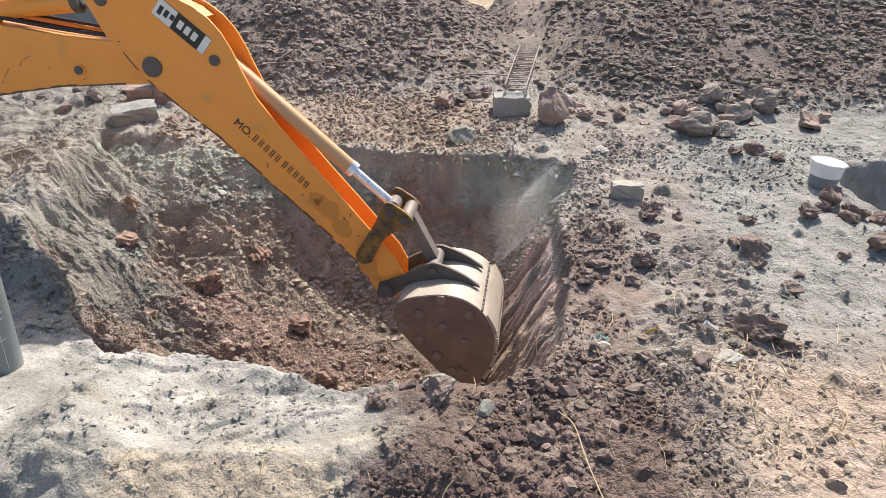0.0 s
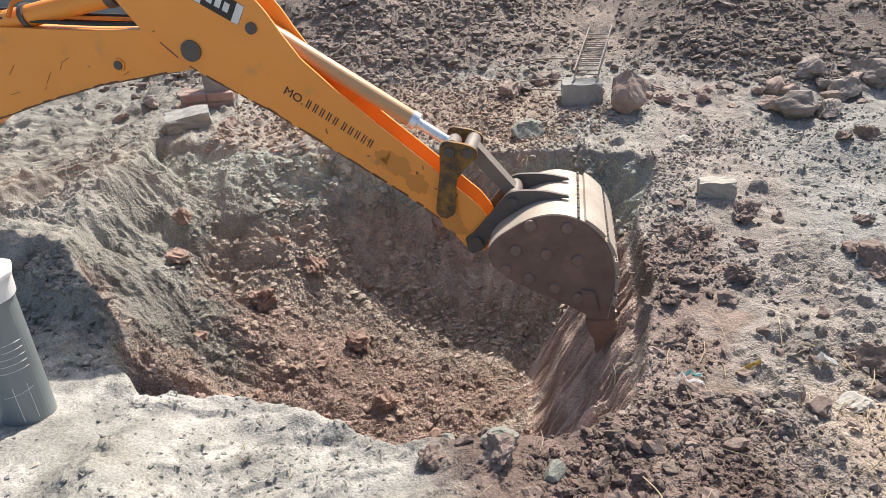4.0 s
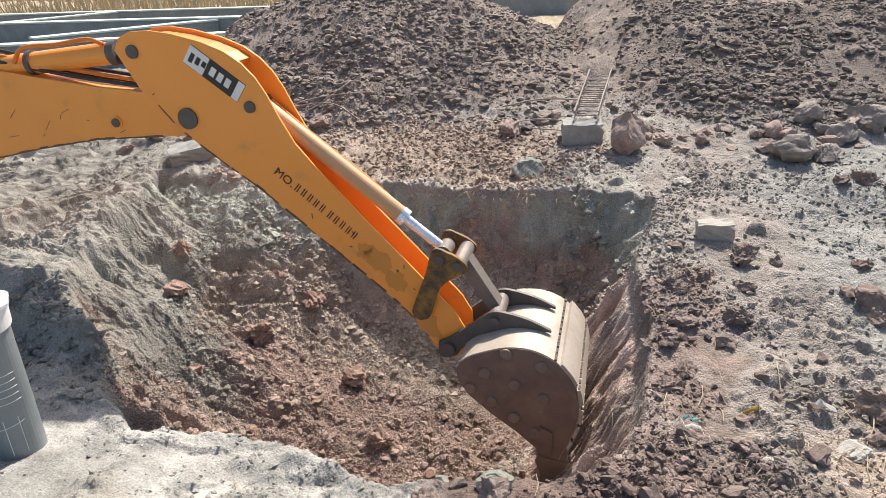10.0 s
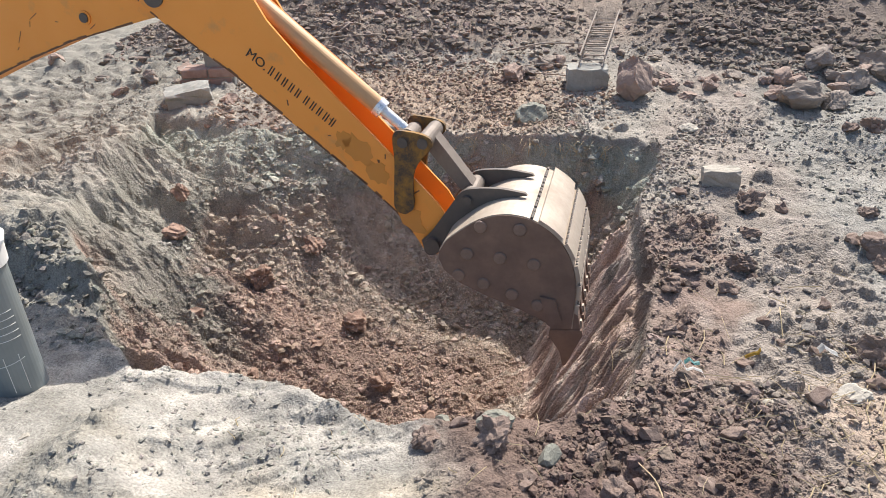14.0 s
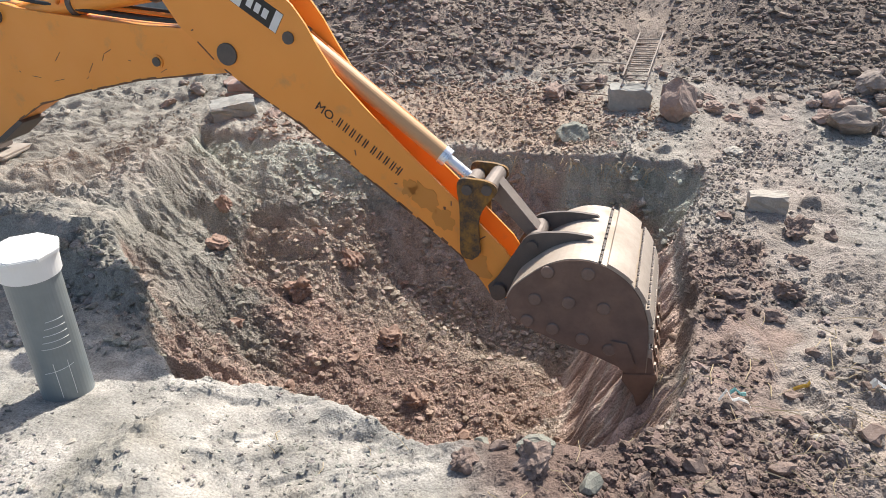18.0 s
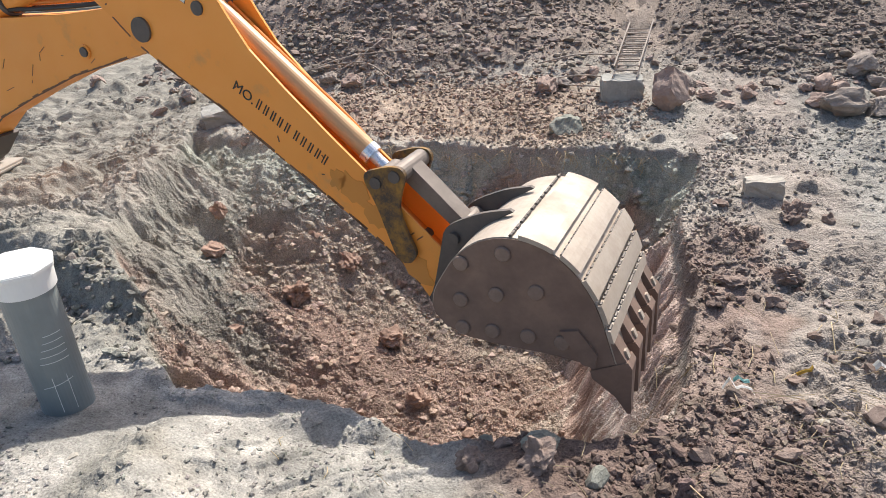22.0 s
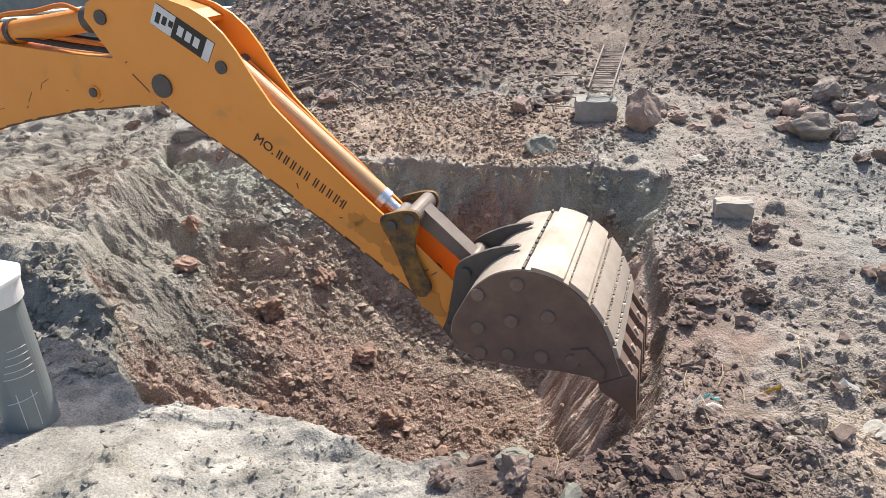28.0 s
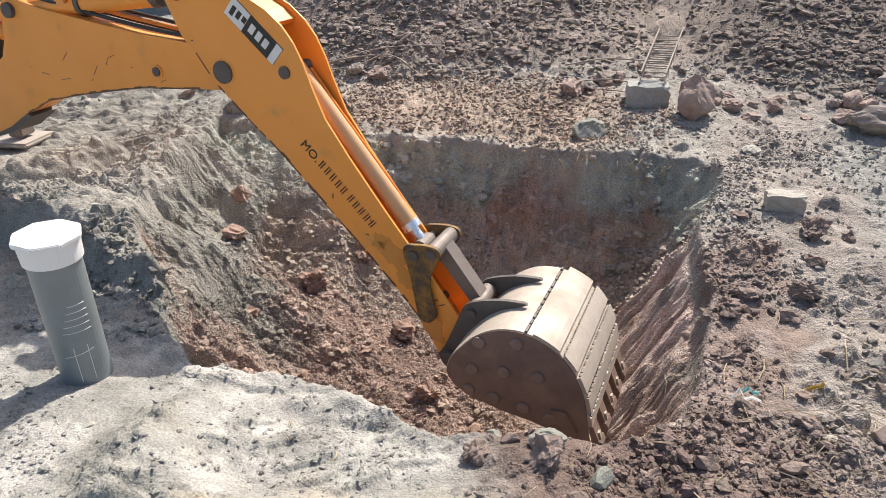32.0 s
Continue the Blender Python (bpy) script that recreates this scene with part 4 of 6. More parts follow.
# seconds, heading, elbow's reach and height, dipper's and bucket's angle
ARM = [
    (0, -8.82, -1.649, 1.100, -38.14, -21.46),
    (0.5, -8.99, -1.648, 1.145, -40.82, -23.24),
    (1, -8.68, -1.632, 1.181, -42.78, -23.00),
    (1.5, -8.84, -1.645, 1.213, -44.00, -26.86),
    (2, -9.20, -1.677, 1.256, -44.31, -28.15),
    (2.5, -9.14, -1.719, 1.393, -41.61, -25.18),
    (3, -6.47, -1.717, 1.366, -33.42, -8.79),
    (3.5, -5.30, -1.685, 1.261, -29.16, 3.35),
    (5.5, -7.90, -1.641, 1.109, -34.09, -15.59),
    (6, -7.75, -1.633, 1.093, -38.67, -21.89),
    (6.5, -8.12, -1.673, 1.203, -37.14, -22.20),
    (7, -8.63, -1.697, 1.315, -34.44, -7.59),
    (7.5, -8.00, -1.707, 1.306, -34.26, 12.10),
    (8, -8.17, -1.675, 1.190, -33.88, 22.82),
    (8.5, -8.00, -1.672, 1.089, -36.49, 19.03),
    (9, -8.82, -1.667, 1.154, -33.84, 9.63),
    (9.5, -9.24, -1.665, 1.189, -33.39, -2.88),
    (10, -9.64, -1.651, 1.084, -35.78, -11.96),
    (10.5, -9.76, -1.653, 1.081, -35.66, -11.95),
    (11, -9.96, -1.651, 1.080, -35.65, -10.98),
    (11.5, -9.94, -1.649, 1.078, -35.65, -10.50),
    (12, -9.45, -1.645, 1.094, -41.82, -14.98),
    (12.5, -8.94, -1.663, 1.150, -43.97, -18.02),
    (13, -4.86, -1.729, 1.363, -37.24, -13.10),
    (13.5, -6.08, -1.751, 1.422, -36.12, -6.99),
    (14, -10.13, -1.737, 1.368, -35.07, 5.26),
    (14.5, -13.72, -1.702, 1.236, -34.69, 11.08),
    (16.5, -10.89, -1.677, 1.140, -31.30, 19.25),
    (17, -10.55, -1.663, 1.155, -31.23, 12.28),
    (17.5, -10.33, -1.655, 1.163, -32.17, 11.30),
    (18, -10.38, -1.654, 1.172, -32.15, 9.65),
    (18.5, -10.32, -1.652, 1.175, -32.22, 8.80),
    (19, -10.33, -1.663, 1.155, -31.60, 9.61),
    (19.5, -10.25, -1.666, 1.148, -36.86, 2.90),
    (20, -10.31, -1.664, 1.113, -46.05, -6.80),
    (20.5, -13.04, -1.717, 1.304, -41.92, -4.52),
    (21, -16.09, -1.753, 1.377, -39.86, 8.99),
    (21.5, -19.34, -1.754, 1.382, -39.47, 18.46),
    (22, -18.50, -1.755, 1.373, -31.45, 26.12),
    (22.5, -17.85, -1.705, 1.196, -31.17, 28.85),
    (23, -17.56, -1.703, 1.164, -32.27, 28.86),
    (23.5, -17.17, -1.677, 1.081, -37.73, 23.13),
    (24, -17.03, -1.662, 1.103, -40.90, 20.04),
    (24.5, -15.53, -1.686, 1.005, -50.37, 2.29),
    (25, -15.44, -1.694, 1.085, -53.77, 2.67),
    (25.5, -14.27, -1.749, 1.243, -50.38, -1.15),
    (27.5, -14.86, -1.718, 1.200, -25.94, 31.65),
    (28, -14.64, -1.699, 1.146, -30.52, 28.68),
    (28.5, -14.61, -1.671, 1.098, -33.23, 28.05),
    (29, -14.94, -1.670, 1.081, -34.24, 25.55),
    (29.5, -14.72, -1.672, 1.083, -38.50, 21.27),
    (30, -14.11, -1.677, 1.080, -43.33, 16.28),
    (30.5, -14.08, -1.677, 1.083, -43.32, 15.89),
    (31, -14.14, -1.674, 1.083, -43.36, 16.23),
    (31.5, -14.43, -1.664, 1.088, -43.23, 17.15),
    (32, -14.78, -1.685, 1.075, -42.13, 17.25),
]
DIPPER_FOOT = Vector((1.798, -0.192))      # bucket's pin on the dipper
LINK_PIN = Vector((1.562, -0.116))         # tipping link's pin on the dipper
BUCKET_PIN = Vector((0.205, 0.242))        # coupler's pin on the bucket
BOOM_SET = 11.0
LINK_LEN, COUPLER_LEN = 0.356, 0.349
RAM_BASE = Vector((0.256, 0.265))
RAM_ON_LINK = Vector((0.324, 0.094))
CROWD_BASE, CROWD_PIN = Vector((-1.80, 0.32)), Vector((-0.396, 0.126))

backhoe = tagged(new("backhoe"), "orange backhoe arm reaching over the pit, scuffed and dusty", "excavator")
backhoe.matrix_basis = pose(KINGPOST[0], KINGPOST[1], 0)


def make_boom():
    prof = [(0.075, 0.055), (0.02, 0.09), (-0.08, 0.112), (-0.22, 0.142), (-0.53, 0.193), (-0.82, 0.254), (-1.10, 0.316), (-1.30, 0.365), (-1.42, 0.405), (-1.50, 0.395), (-1.55, 0.31), (-1.58, 0.20), (-1.66, 0.09),
            (-1.80, 0.02), (-2.05, -0.01), (-2.4, -0.03), (-2.62, -0.09), (-2.66, -0.26), (-2.5, -0.345), (-2.2, -0.385), (-1.98, -0.385), (-1.80, -0.335), (-1.60, -0.245), (-1.38, -0.165), (-1.02, -0.120), (-0.61, -0.086), (-0.2, -0.09), (-0.05, -0.095), (0.06, -0.06), (0.09, 0.0)]
    bm = plate(prof, 0.024, 0.176)
    boom = part("boom", bm, YELLOW, backhoe, "orange steel boom with scratches and chipped paint", bevel=0.004, seg=1)
    part("pin", rod(bmesh.new(), (-0.46, 0.008, 0.0), (-0.46, 0.19, 0.0), 0.024), DARK_STEEL, boom, "greasy steel pin")
    ring = rod(bmesh.new(), (-0.46, 0.016, 0.0), (-0.46, 0.03, 0.0), 0.035, seg=20)
    part("boss", ring, YELLOW, boom)
    part("pin", rod(bmesh.new(), (-1.453, 0.0, 0.343), (-1.453, 0.2, 0.343), 0.042, seg=20), DARK_STEEL, boom, "greasy steel pin")
    under = [(-2.05, -0.42), (-2.2, -0.415), (-2.4, -0.36), (-2.36, -0.33), (-2.2, -0.383), (-1.98, -0.383), (-1.80, -0.333), (-1.60, -0.243), (-1.57, -0.26), (-1.78, -0.362)]
    part("wear_plate", plate(under, 0.01, 0.19), DARK_STEEL, boom, "rusty worn underside plate", bevel=0.004, seg=1)
    rs = random.Random(9)
    for k in range(10):
        x, z, a, l = rs.uniform(-1.45, -0.3), rs.uniform(-0.06, 0.12), rs.uniform(-60, 50), rs.uniform(0.003, 0.04)
        part("scratch", box(bmesh.new(), -l, l, 0.0225, 0.0245, -0.0016, 0.0016, pose(x, 0, z, 0, a, 0)), SCUFF, boom)
    low = [(-1.80, -0.335), (-1.60, -0.245), (-1.38, -0.165), (-1.02, -0.120), (-0.61, -0.086), (-0.2, -0.09)]
    for p, q in zip(low, low[1:]):
        n = max(1, int((q[0] - p[0]) / 0.05))
        for k in range(n):
            f, l = (k + 0.5) / n, rs.uniform(0.026, 0.036)
            a = math.degrees(math.atan2(q[1] - p[1], q[0] - p[0]))
            part("worn_edge", box(bmesh.new(), -l, l, 0.0225, 0.028, -0.003, rs.uniform(0.003, 0.01), pose(p[0] + (q[0] - p[0]) * f, 0, p[1] + (q[1] - p[1]) * f, 0, -a, 0)), SCUFF, boom)
    # hoses along the boom's back
    for k, (dy, dz) in enumerate(((0.05, 0.03), (0.08, 0.055), (0.12, 0.03), (0.15, 0.06))):
        pts = spline([(-1.6, dy, 0.46 + dz), (-1.25, dy, 0.37 + dz), (-0.85, dy + 0.01, 0.265 + dz), (-0.48, dy, 0.185 + dz), (-0.18, dy, 0.15 + dz * 0.6), (0.05, dy, 0.18)], 6)
        part("hose", tube_path(bmesh.new(), pts, 0.011), RUBBER if k != 1 else DEEP_YELLOW, boom, "black hydraulic hose" if k != 1 else "orange-sleeved hydraulic hose", smooth=True)
    # hoses and lines round the boom's root
    for k in range(3):
        pts = spline([(-2.1, 0.06 + 0.05 * k, 0.42 + 0.05 * k), (-1.85 - 0.04 * k, 0.02 + 0.05 * k, 0.40), (-1.70, 0.03 + 0.05 * k, 0.25), (-1.82, 0.04 + 0.05 * k, 0.06), (-2.2, 0.05, 0.05)], 8)
        part("hose", tube_path(bmesh.new(), pts, 0.02), RUBBER, boom, "black hydraulic hose", smooth=True)
    part("guard_rail", box(bmesh.new(), -0.02, 0.02, 0.06, 0.1, -0.12, 0.14, pose(-1.66, 0, 0.39, 0, -14, 0)), RED_PAINT, boom, "red painted guard bar", bevel=0.004, seg=1)
    part("swing_casting", plate([(-2.2, 0.30), (-1.74, 0.30), (-1.78, 0.62), (-2.2, 0.62)], 0.05, 0.15), YELLOW, boom, bevel=0.01)
    part("valve_pipe", rod(bmesh.new(), (-2.5, 0.1, 0.24), (-1.62, 0.1, 0.22), 0.05), YELLOW, boom, smooth=False)
    return boom


def make_dipper():
    side = [(-0.485, 0.07), (-0.49, 0.14), (-0.45, 0.205), (-0.37, 0.27), (-0.25, 0.335), (-0.10, 0.395), (0.02, 0.425), (0.12, 0.428), (0.21, 0.41), (0.30, 0.372), (0.40, 0.315), (0.54, 0.245), (0.75, 0.19), (1.05, 0.125), (1.34, 0.07), (1.70, -0.005), (1.80, -0.05), (1.868, -0.13), (1.875, -0.21), (1.84, -0.26), (1.78, -0.27), (1.70, -0.235),
            (1.55, -0.185), (1.30, -0.153), (0.80, -0.115), (0.49, -0.092), (0.14, -0.092), (-0.02, -0.082), (-0.14, -0.05), (-0.28, -0.03)]
    body = bmesh.new()
    # belly, back and nose plates between the two sides
    low = [(-0.28, -0.03), (-0.14, -0.05), (-0.02, -0.082), (0.14, -0.092), (0.49, -0.092), (0.80, -0.115), (1.30, -0.153), (1.55, -0.185), (1.70, -0.235)]
    slab(body, low + [(x, z + 0.025) for x, z in low[::-1]], 0.012, 0.188)
    top = [(-0.468, 0.12), (-0.435, 0.185), (-0.36, 0.25), (-0.245, 0.312), (-0.10, 0.372), (0.01, 0.40), (0.08, 0.402)]
    slab(body, top + [(x + 0.005, z - 0.025) for x, z in top[::-1]], 0.012, 0.188)
    deck = [(0.32, 0.20), (0.55, 0.11), (0.95, 0.03), (1.35, -0.05), (1.70, -0.12)]
    slab(body, deck + [(x, z - 0.02) for x, z in deck[::-1]], 0.012, 0.188)
    dipper = part("dipper", body, DEEP_YELLOW, backhoe, "orange steel dipper arm with black stencilled lettering")
    part("side_plate", plate(side, 0.0, 0.012), YELLOW, dipper, bevel=0.003, seg=1)
    part("side_plate", plate(side, 0.188, 0.2), YELLOW, dipper, bevel=0.003, seg=1)
    part("pivot_pin", rod(bmesh.new(), (0, -0.012, 0), (0, 0.212, 0), 0.055, seg=24), DARK_STEEL, dipper, "large dark greasy pivot pin")
    part("ram_pin", rod(bmesh.new(), (RAM_BASE.x, -0.01, RAM_BASE.y), (RAM_BASE.x, 0.21, RAM_BASE.y), 0.03, seg=20), DARK_STEEL, dipper, "dark steel pin")
    part("crowd_pin", rod(bmesh.new(), (CROWD_PIN.x, -0.01, CROWD_PIN.y), (CROWD_PIN.x, 0.21, CROWD_PIN.y), 0.034, seg=20), DARK_STEEL, dipper, "dark steel pin")
    part("link_pin", rod(bmesh.new(), (LINK_PIN.x, -0.03, LINK_PIN.y), (LINK_PIN.x, 0.23, LINK_PIN.y), 0.032, seg=20), DARK_STEEL, dipper)
    rs = random.Random(15)
    for k in range(11):
        x, a, l = rs.uniform(-0.25, 1.6), rs.uniform(-70, 60), rs.uniform(0.004, 0.02)
        z = rs.uniform(-0.07, 0.0) if k % 2 else rs.uniform(0.05, 0.12) - 0.06 * x
        part("scratch", box(bmesh.new(), -l, l, -0.0018, 0.001, -0.003, 0.003, pose(x, 0, z, 0, a, 0)), SCUFF, dipper)
    rs3 = random.Random(8)
    low = [(-0.14, -0.05), (-0.02, -0.082), (0.14, -0.092), (0.49, -0.092), (0.80, -0.115), (1.30, -0.153), (1.55, -0.185), (1.70, -0.235)]
    for p, q in zip(low, low[1:]):
        n = max(1, int((q[0] - p[0]) / 0.07))
        for k in range(n):
            f, l = (k + rs3.random()) / n, rs3.uniform(0.02, 0.06)
            cx, cz = p[0] + (q[0] - p[0]) * f, p[1] + (q[1] - p[1]) * f
            a = math.degrees(math.atan2(q[1] - p[1], q[0] - p[0]))
            part("worn_edge", box(bmesh.new(), -l, l, -0.0016, 0.004, -0.002, rs3.uniform(0.004, 0.012), pose(cx, 0, cz, 0, -a, 0)), SCUFF, dipper)
    rs2 = random.Random(3)
    for cx, cz, w, h in ((1.22, -0.02, 0.10, 0.07), (1.36, -0.06, 0.07, 0.06), (1.63, -0.16, 0.10, 0.06), (1.13, -0.03, 0.05, 0.05)):
        rim = []
        for k in range(18):
            a = k * math.tau / 18
            q = rs2.uniform(0.6, 1.1)
            rim.append((cx + w * q * math.cos(a), cz + h * q * math.sin(a) - 0.12 * w * math.cos(a)))
        part("mud_smear", plate(rim, -0.0022, 0.001), MUD, dipper, "dried brown mud smear")
    # maker's label, as plain shapes
    lab = Vector((0.015, 0.30))
    m = pose(lab.x, 0, lab.y, 0, 1, 0)
    part("label_plate", box(bmesh.new(), -0.155, 0.175, -0.0025, 0.002, -0.052, 0.052, m), BLACK_INK, dipper, "torn black and white maker's label")
    part("label_field", box(bmesh.new(), -0.155, -0.04, -0.004, 0.001, -0.050, 0.050, m), WHITE_FILM, dipper)
    part("label_field", box(bmesh.new(), 0.135, 0.174, -0.004, 0.001, -0.050, 0.050, m), WHITE_FILM, dipper)
    for k in range(3):
        part("label_mark", box(bmesh.new(), -0.015 + 0.045 * k, 0.015 + 0.045 * k, -0.004, 0.001, -0.022, 0.024, m), WHITE_FILM, dipper)
        part("label_mark", box(bmesh.new(), -0.135 + 0.035 * k, -0.112 + 0.035 * k, -0.0055, 0.001, -0.03 + 0.01 * k, 0.02, m), BLACK_INK, dipper)
    # a stencilled line of characters, kept as plain bars
    a, b = Vector((0.534, 0.058)), Vector((1.045, 0.016))
    turn = math.degrees(math.atan2(b.y - a.y, b.x - a.x))
    m = pose(a.x, 0, a.y, 0, -turn, 0)
    cells = [0.0, 1.15, 1.85, 3.2, 4.2, 5.2, 6.2, 7.2, 8.5, 9.5, 10.5, 11.5, 12.5]
    step = (b - a).length / 12.6
    word = bpy.data.curves.new("stencil_word", "FONT")
    word.body, word.size, word.extrude, word.offset = "MO.", 0.066, 0.0012, 0.0
    word.materials.append(BLACK_INK)
    ob = new("stencil_word", word)
    ob.parent = dipper
    ob.matrix_local = m @ pose(-0.016, -0.0015, -0.024, 90, 0, 0)
    for k, c in enumerate(cells):
        bm = bmesh.new()
        if k < 3:
            continue
        else:
            x0, x1 = c * step - 0.010, c * step + 0.010
            box(bm, x0, x0 + 0.006, -0.0025, 0.001, -0.024, 0.024, m)
            box(bm, x1 - 0.006, x1, -0.0025, 0.001, -0.024, 0.024, m)
        part("stencil_mark", bm, BLACK_INK, dipper)
    return dipper


def round_profile(pts, steps=6):
    return [(p.x, p.z) for p in spline([(x, 0, z) for x, z in pts], steps)]


def make_bucket():
    arc = round_profile([(0.088, 0.062), (0.13, 0.118), (0.20, 0.17), (0.30, 0.228), (0.42, 0.255), (0.545, 0.23), (0.65, 0.15), (0.71, 0.05), (0.735, -0.06), (0.735, -0.16), (0.722, -0.26), (0.708, -0.36)], 4)
    inner = [(0.41 + (x - 0.41) * 0.955, -0.05 + (z + 0.05) * 0.955) for x, z in arc]
    y0, y1 = -0.222, 0.408
    shell = part("bucket", plate(arc + inner[::-1], y0, y1), BUCKET_STEEL, backhoe, "worn steel digging bucket with five teeth, polished by earth")
    mouth = [(0.63, -0.35), (0.575, -0.318), (0.46, -0.252), (0.31, -0.185), (0.175, -0.11), (0.105, -0.04), (0.085, 0.02)]
    side = [(0.41 + (x - 0.41) * 0.985, -0.05 + (z + 0.05) * 0.985) for x, z in arc] + mouth
    part("side_plate", plate(side, y0 - 0.006, y0 + 0.014), SIDE_STEEL, shell, "dark muddy side plate", bevel=0.002, seg=1)
    part("side_plate", plate(side, y1 - 0.014, y1 + 0.006), SIDE_STEEL, shell, "dark muddy side plate", bevel=0.002, seg=1)
    # wear strips across the back
    n = len(arc)
    for k, (i0, i1) in enumerate(((21, 25), (26, 29), (30, 33), (34, 37), (38, 40))):
        seg_pts = [Vector((x, z)) for x, z in arc[i0:i1 + 1]]
        outer = []
        for j, p in enumerate(seg_pts):
            out = (p - Vector((0.41, -0.05))).normalized()
            outer.append(p + out * 0.019)
        prof = [(p.x, p.y) for p in seg_pts] + [(p.x, p.y) for p in outer[::-1]]
        part("wear_strip", plate(prof, y0 - 0.012 + 0.004 * (k % 2), y1 + 0.012 - 0.004 * (k % 2)), BUCKET_STEEL, shell, "bright welded wear strip", bevel=0.003, seg=1)
    # broken weld beads along the strips' edges
    rs = random.Random(4)
    for i in (20, 26, 30, 34, 38):
        bm = bmesh.new()
        p = Vector(arc[i])
        p = p + (p - Vector((0.41, -0.05))).normalized() * (0.004 if i == 20 else 0.013)
        y = y0
        while y < y1:
            l = rs.uniform(0.012, 0.035)
            rod(bm, (p.x, y, p.y), (p.x, min(y + l, y1), p.y), 0.0075 if i == 20 else 0.006, seg=6)
            y += l + rs.uniform(0.0, 0.025)
        tagged(part("weld_bead", bm, DARK_STEEL, shell), "dark broken weld bead", kind="stuff")
    # teeth
    for k in range(5):
        yc = y0 + 0.035 + k * (y1 - y0 - 0.07) / 4
        bm = bmesh.new()
        prof = [(0.752, -0.36), (0.757, -0.39), (0.715, -0.48), (0.664, -0.592), (0.650, -0.590), (0.640, -0.50), (0.592, -0.40), (0.60, -0.365)]
        slab(bm, prof, yc - 0.040, yc + 0.040)
        part("adaptor", plate([(0.735, -0.25), (0.748, -0.37), (0.606, -0.375), (0.60, -0.33), (0.64, -0.25)], yc - 0.034, yc + 0.034), SIDE_STEEL, shell, "dark worn tooth adaptor", bevel=0.006, seg=1)
        for v in bm.verts:
            t = max(0.0, min(1.0, (-0.38 - v.co.z) / 0.21))
            v.co.y = yc + (v.co.y - yc) * (1 - 0.6 * t)
        tooth = part("tooth", bm, SIDE_STEEL, shell, "worn pointed steel tooth", bevel=0.004, seg=1)
        part("wedge_pin", box(bmesh.new(), 0.735, 0.753, yc - 0.011, yc + 0.011, -0.36, -0.325), BUCKET_STEEL, tooth)
    # side cutters
    for y in (y0 - 0.02, y1 + 0.004):
        cut = [(0.565, -0.17), (0.635, -0.185), (0.66, -0.30), (0.63, -0.35), (0.59, -0.325), (0.58, -0.26)]
        part("side_cutter", plate(cut, y, y + 0.016), SIDE_STEEL, shell, bevel=0.003, seg=1)
    # round-headed bolts
    for x, z in ((0.308, 0.194), (0.491, 0.18), (0.229, 0.052), (0.386, 0.032), (0.544, 0.0), (0.176, -0.064), (0.294, -0.11), (0.429, -0.166), (0.549, -0.223)):
        for s, y in ((-1, y0 - 0.004), (1, y1 + 0.004)):
            bm = rod(bmesh.new(), (x, y, z), (x, y + s * 0.014, z), 0.031, seg=20)
            part("bolt_head", bm, BOLT_STEEL, shell, bevel=0.004, seg=1)
    # lugs
    lug = round_profile([(-0.05, -0.045), (-0.02, -0.068), (0.05, -0.03), (0.09, 0.045), (0.27, 0.20), (0.40, 0.25), (0.50, 0.262)], 3) + round_profile([(0.49, 0.275), (0.37, 0.30), (0.235, 0.302), (0.175, 0.283), (0.13, 0.23), (0.0, 0.07), (-0.058, 0.02)], 3)
    for y in (-0.035, 0.215):
        part("lug", plate(lug, y, y + 0.02), DARK_STEEL, shell, "dark steel hinge lug", bevel=0.002, seg=1)
    part("hinge_pin", rod(bmesh.new(), (0, -0.06, 0), (0, 0.26, 0), 0.038, seg=20), DARK_STEEL, shell)
    part("coupler_pin", rod(bmesh.new(), (BUCKET_PIN.x, -0.055, BUCKET_PIN.y), (BUCKET_PIN.x, 0.255, BUCKET_PIN.y), 0.026, seg=20), DARK_STEEL, shell)
    return shell


BOLT_STEEL = steel_material("bolt_steel", (0.25, 0.18, 0.145), (0.16, 0.115, 0.09), 0.55, 0.3, 0.6, 14.0)


def make_link():
    prof = round_profile([(-0.045, -0.03), (-0.05, 0.015), (-0.02, 0.05), (0.08, 0.078), (0.27, 0.125), (0.40, 0.172), (0.455, 0.16), (0.475, 0.10), (0.49, 0.03), (0.485, -0.035), (0.44, -0.058), (0.37, -0.03), (0.25, 0.0), (0.12, -0.03), (0.03, -0.06), (-0.02, -0.055)], 3)[:-1]
    prof = [(x * 0.81, z * 0.86) for x, z in prof]
    link = part("tipping_link", plate(prof, -0.034, -0.014), LINK_STEEL, backhoe, "mud-caked steel tipping link", bevel=0.003, seg=1)
    part("link_plate", plate(prof, 0.214, 0.234), LINK_STEEL, link, bevel=0.003, seg=1)
    for x, y in ((LINK_LEN, 0.0), RAM_ON_LINK):
        part("pin", rod(bmesh.new(), (x, -0.042, y), (x, 0.242, y), 0.026, seg=18), DARK_STEEL, link)
    part("bushing", rod(bmesh.new(), (LINK_LEN, -0.012, 0), (LINK_LEN, 0.212, 0), 0.04, seg=20), LINK_GREY, link, smooth=False)
    return link


LINK_GREY = steel_material("grey_link_steel", (0.21, 0.175, 0.15), (0.13, 0.105, 0.09), 0.5, 0.4, 0.6)


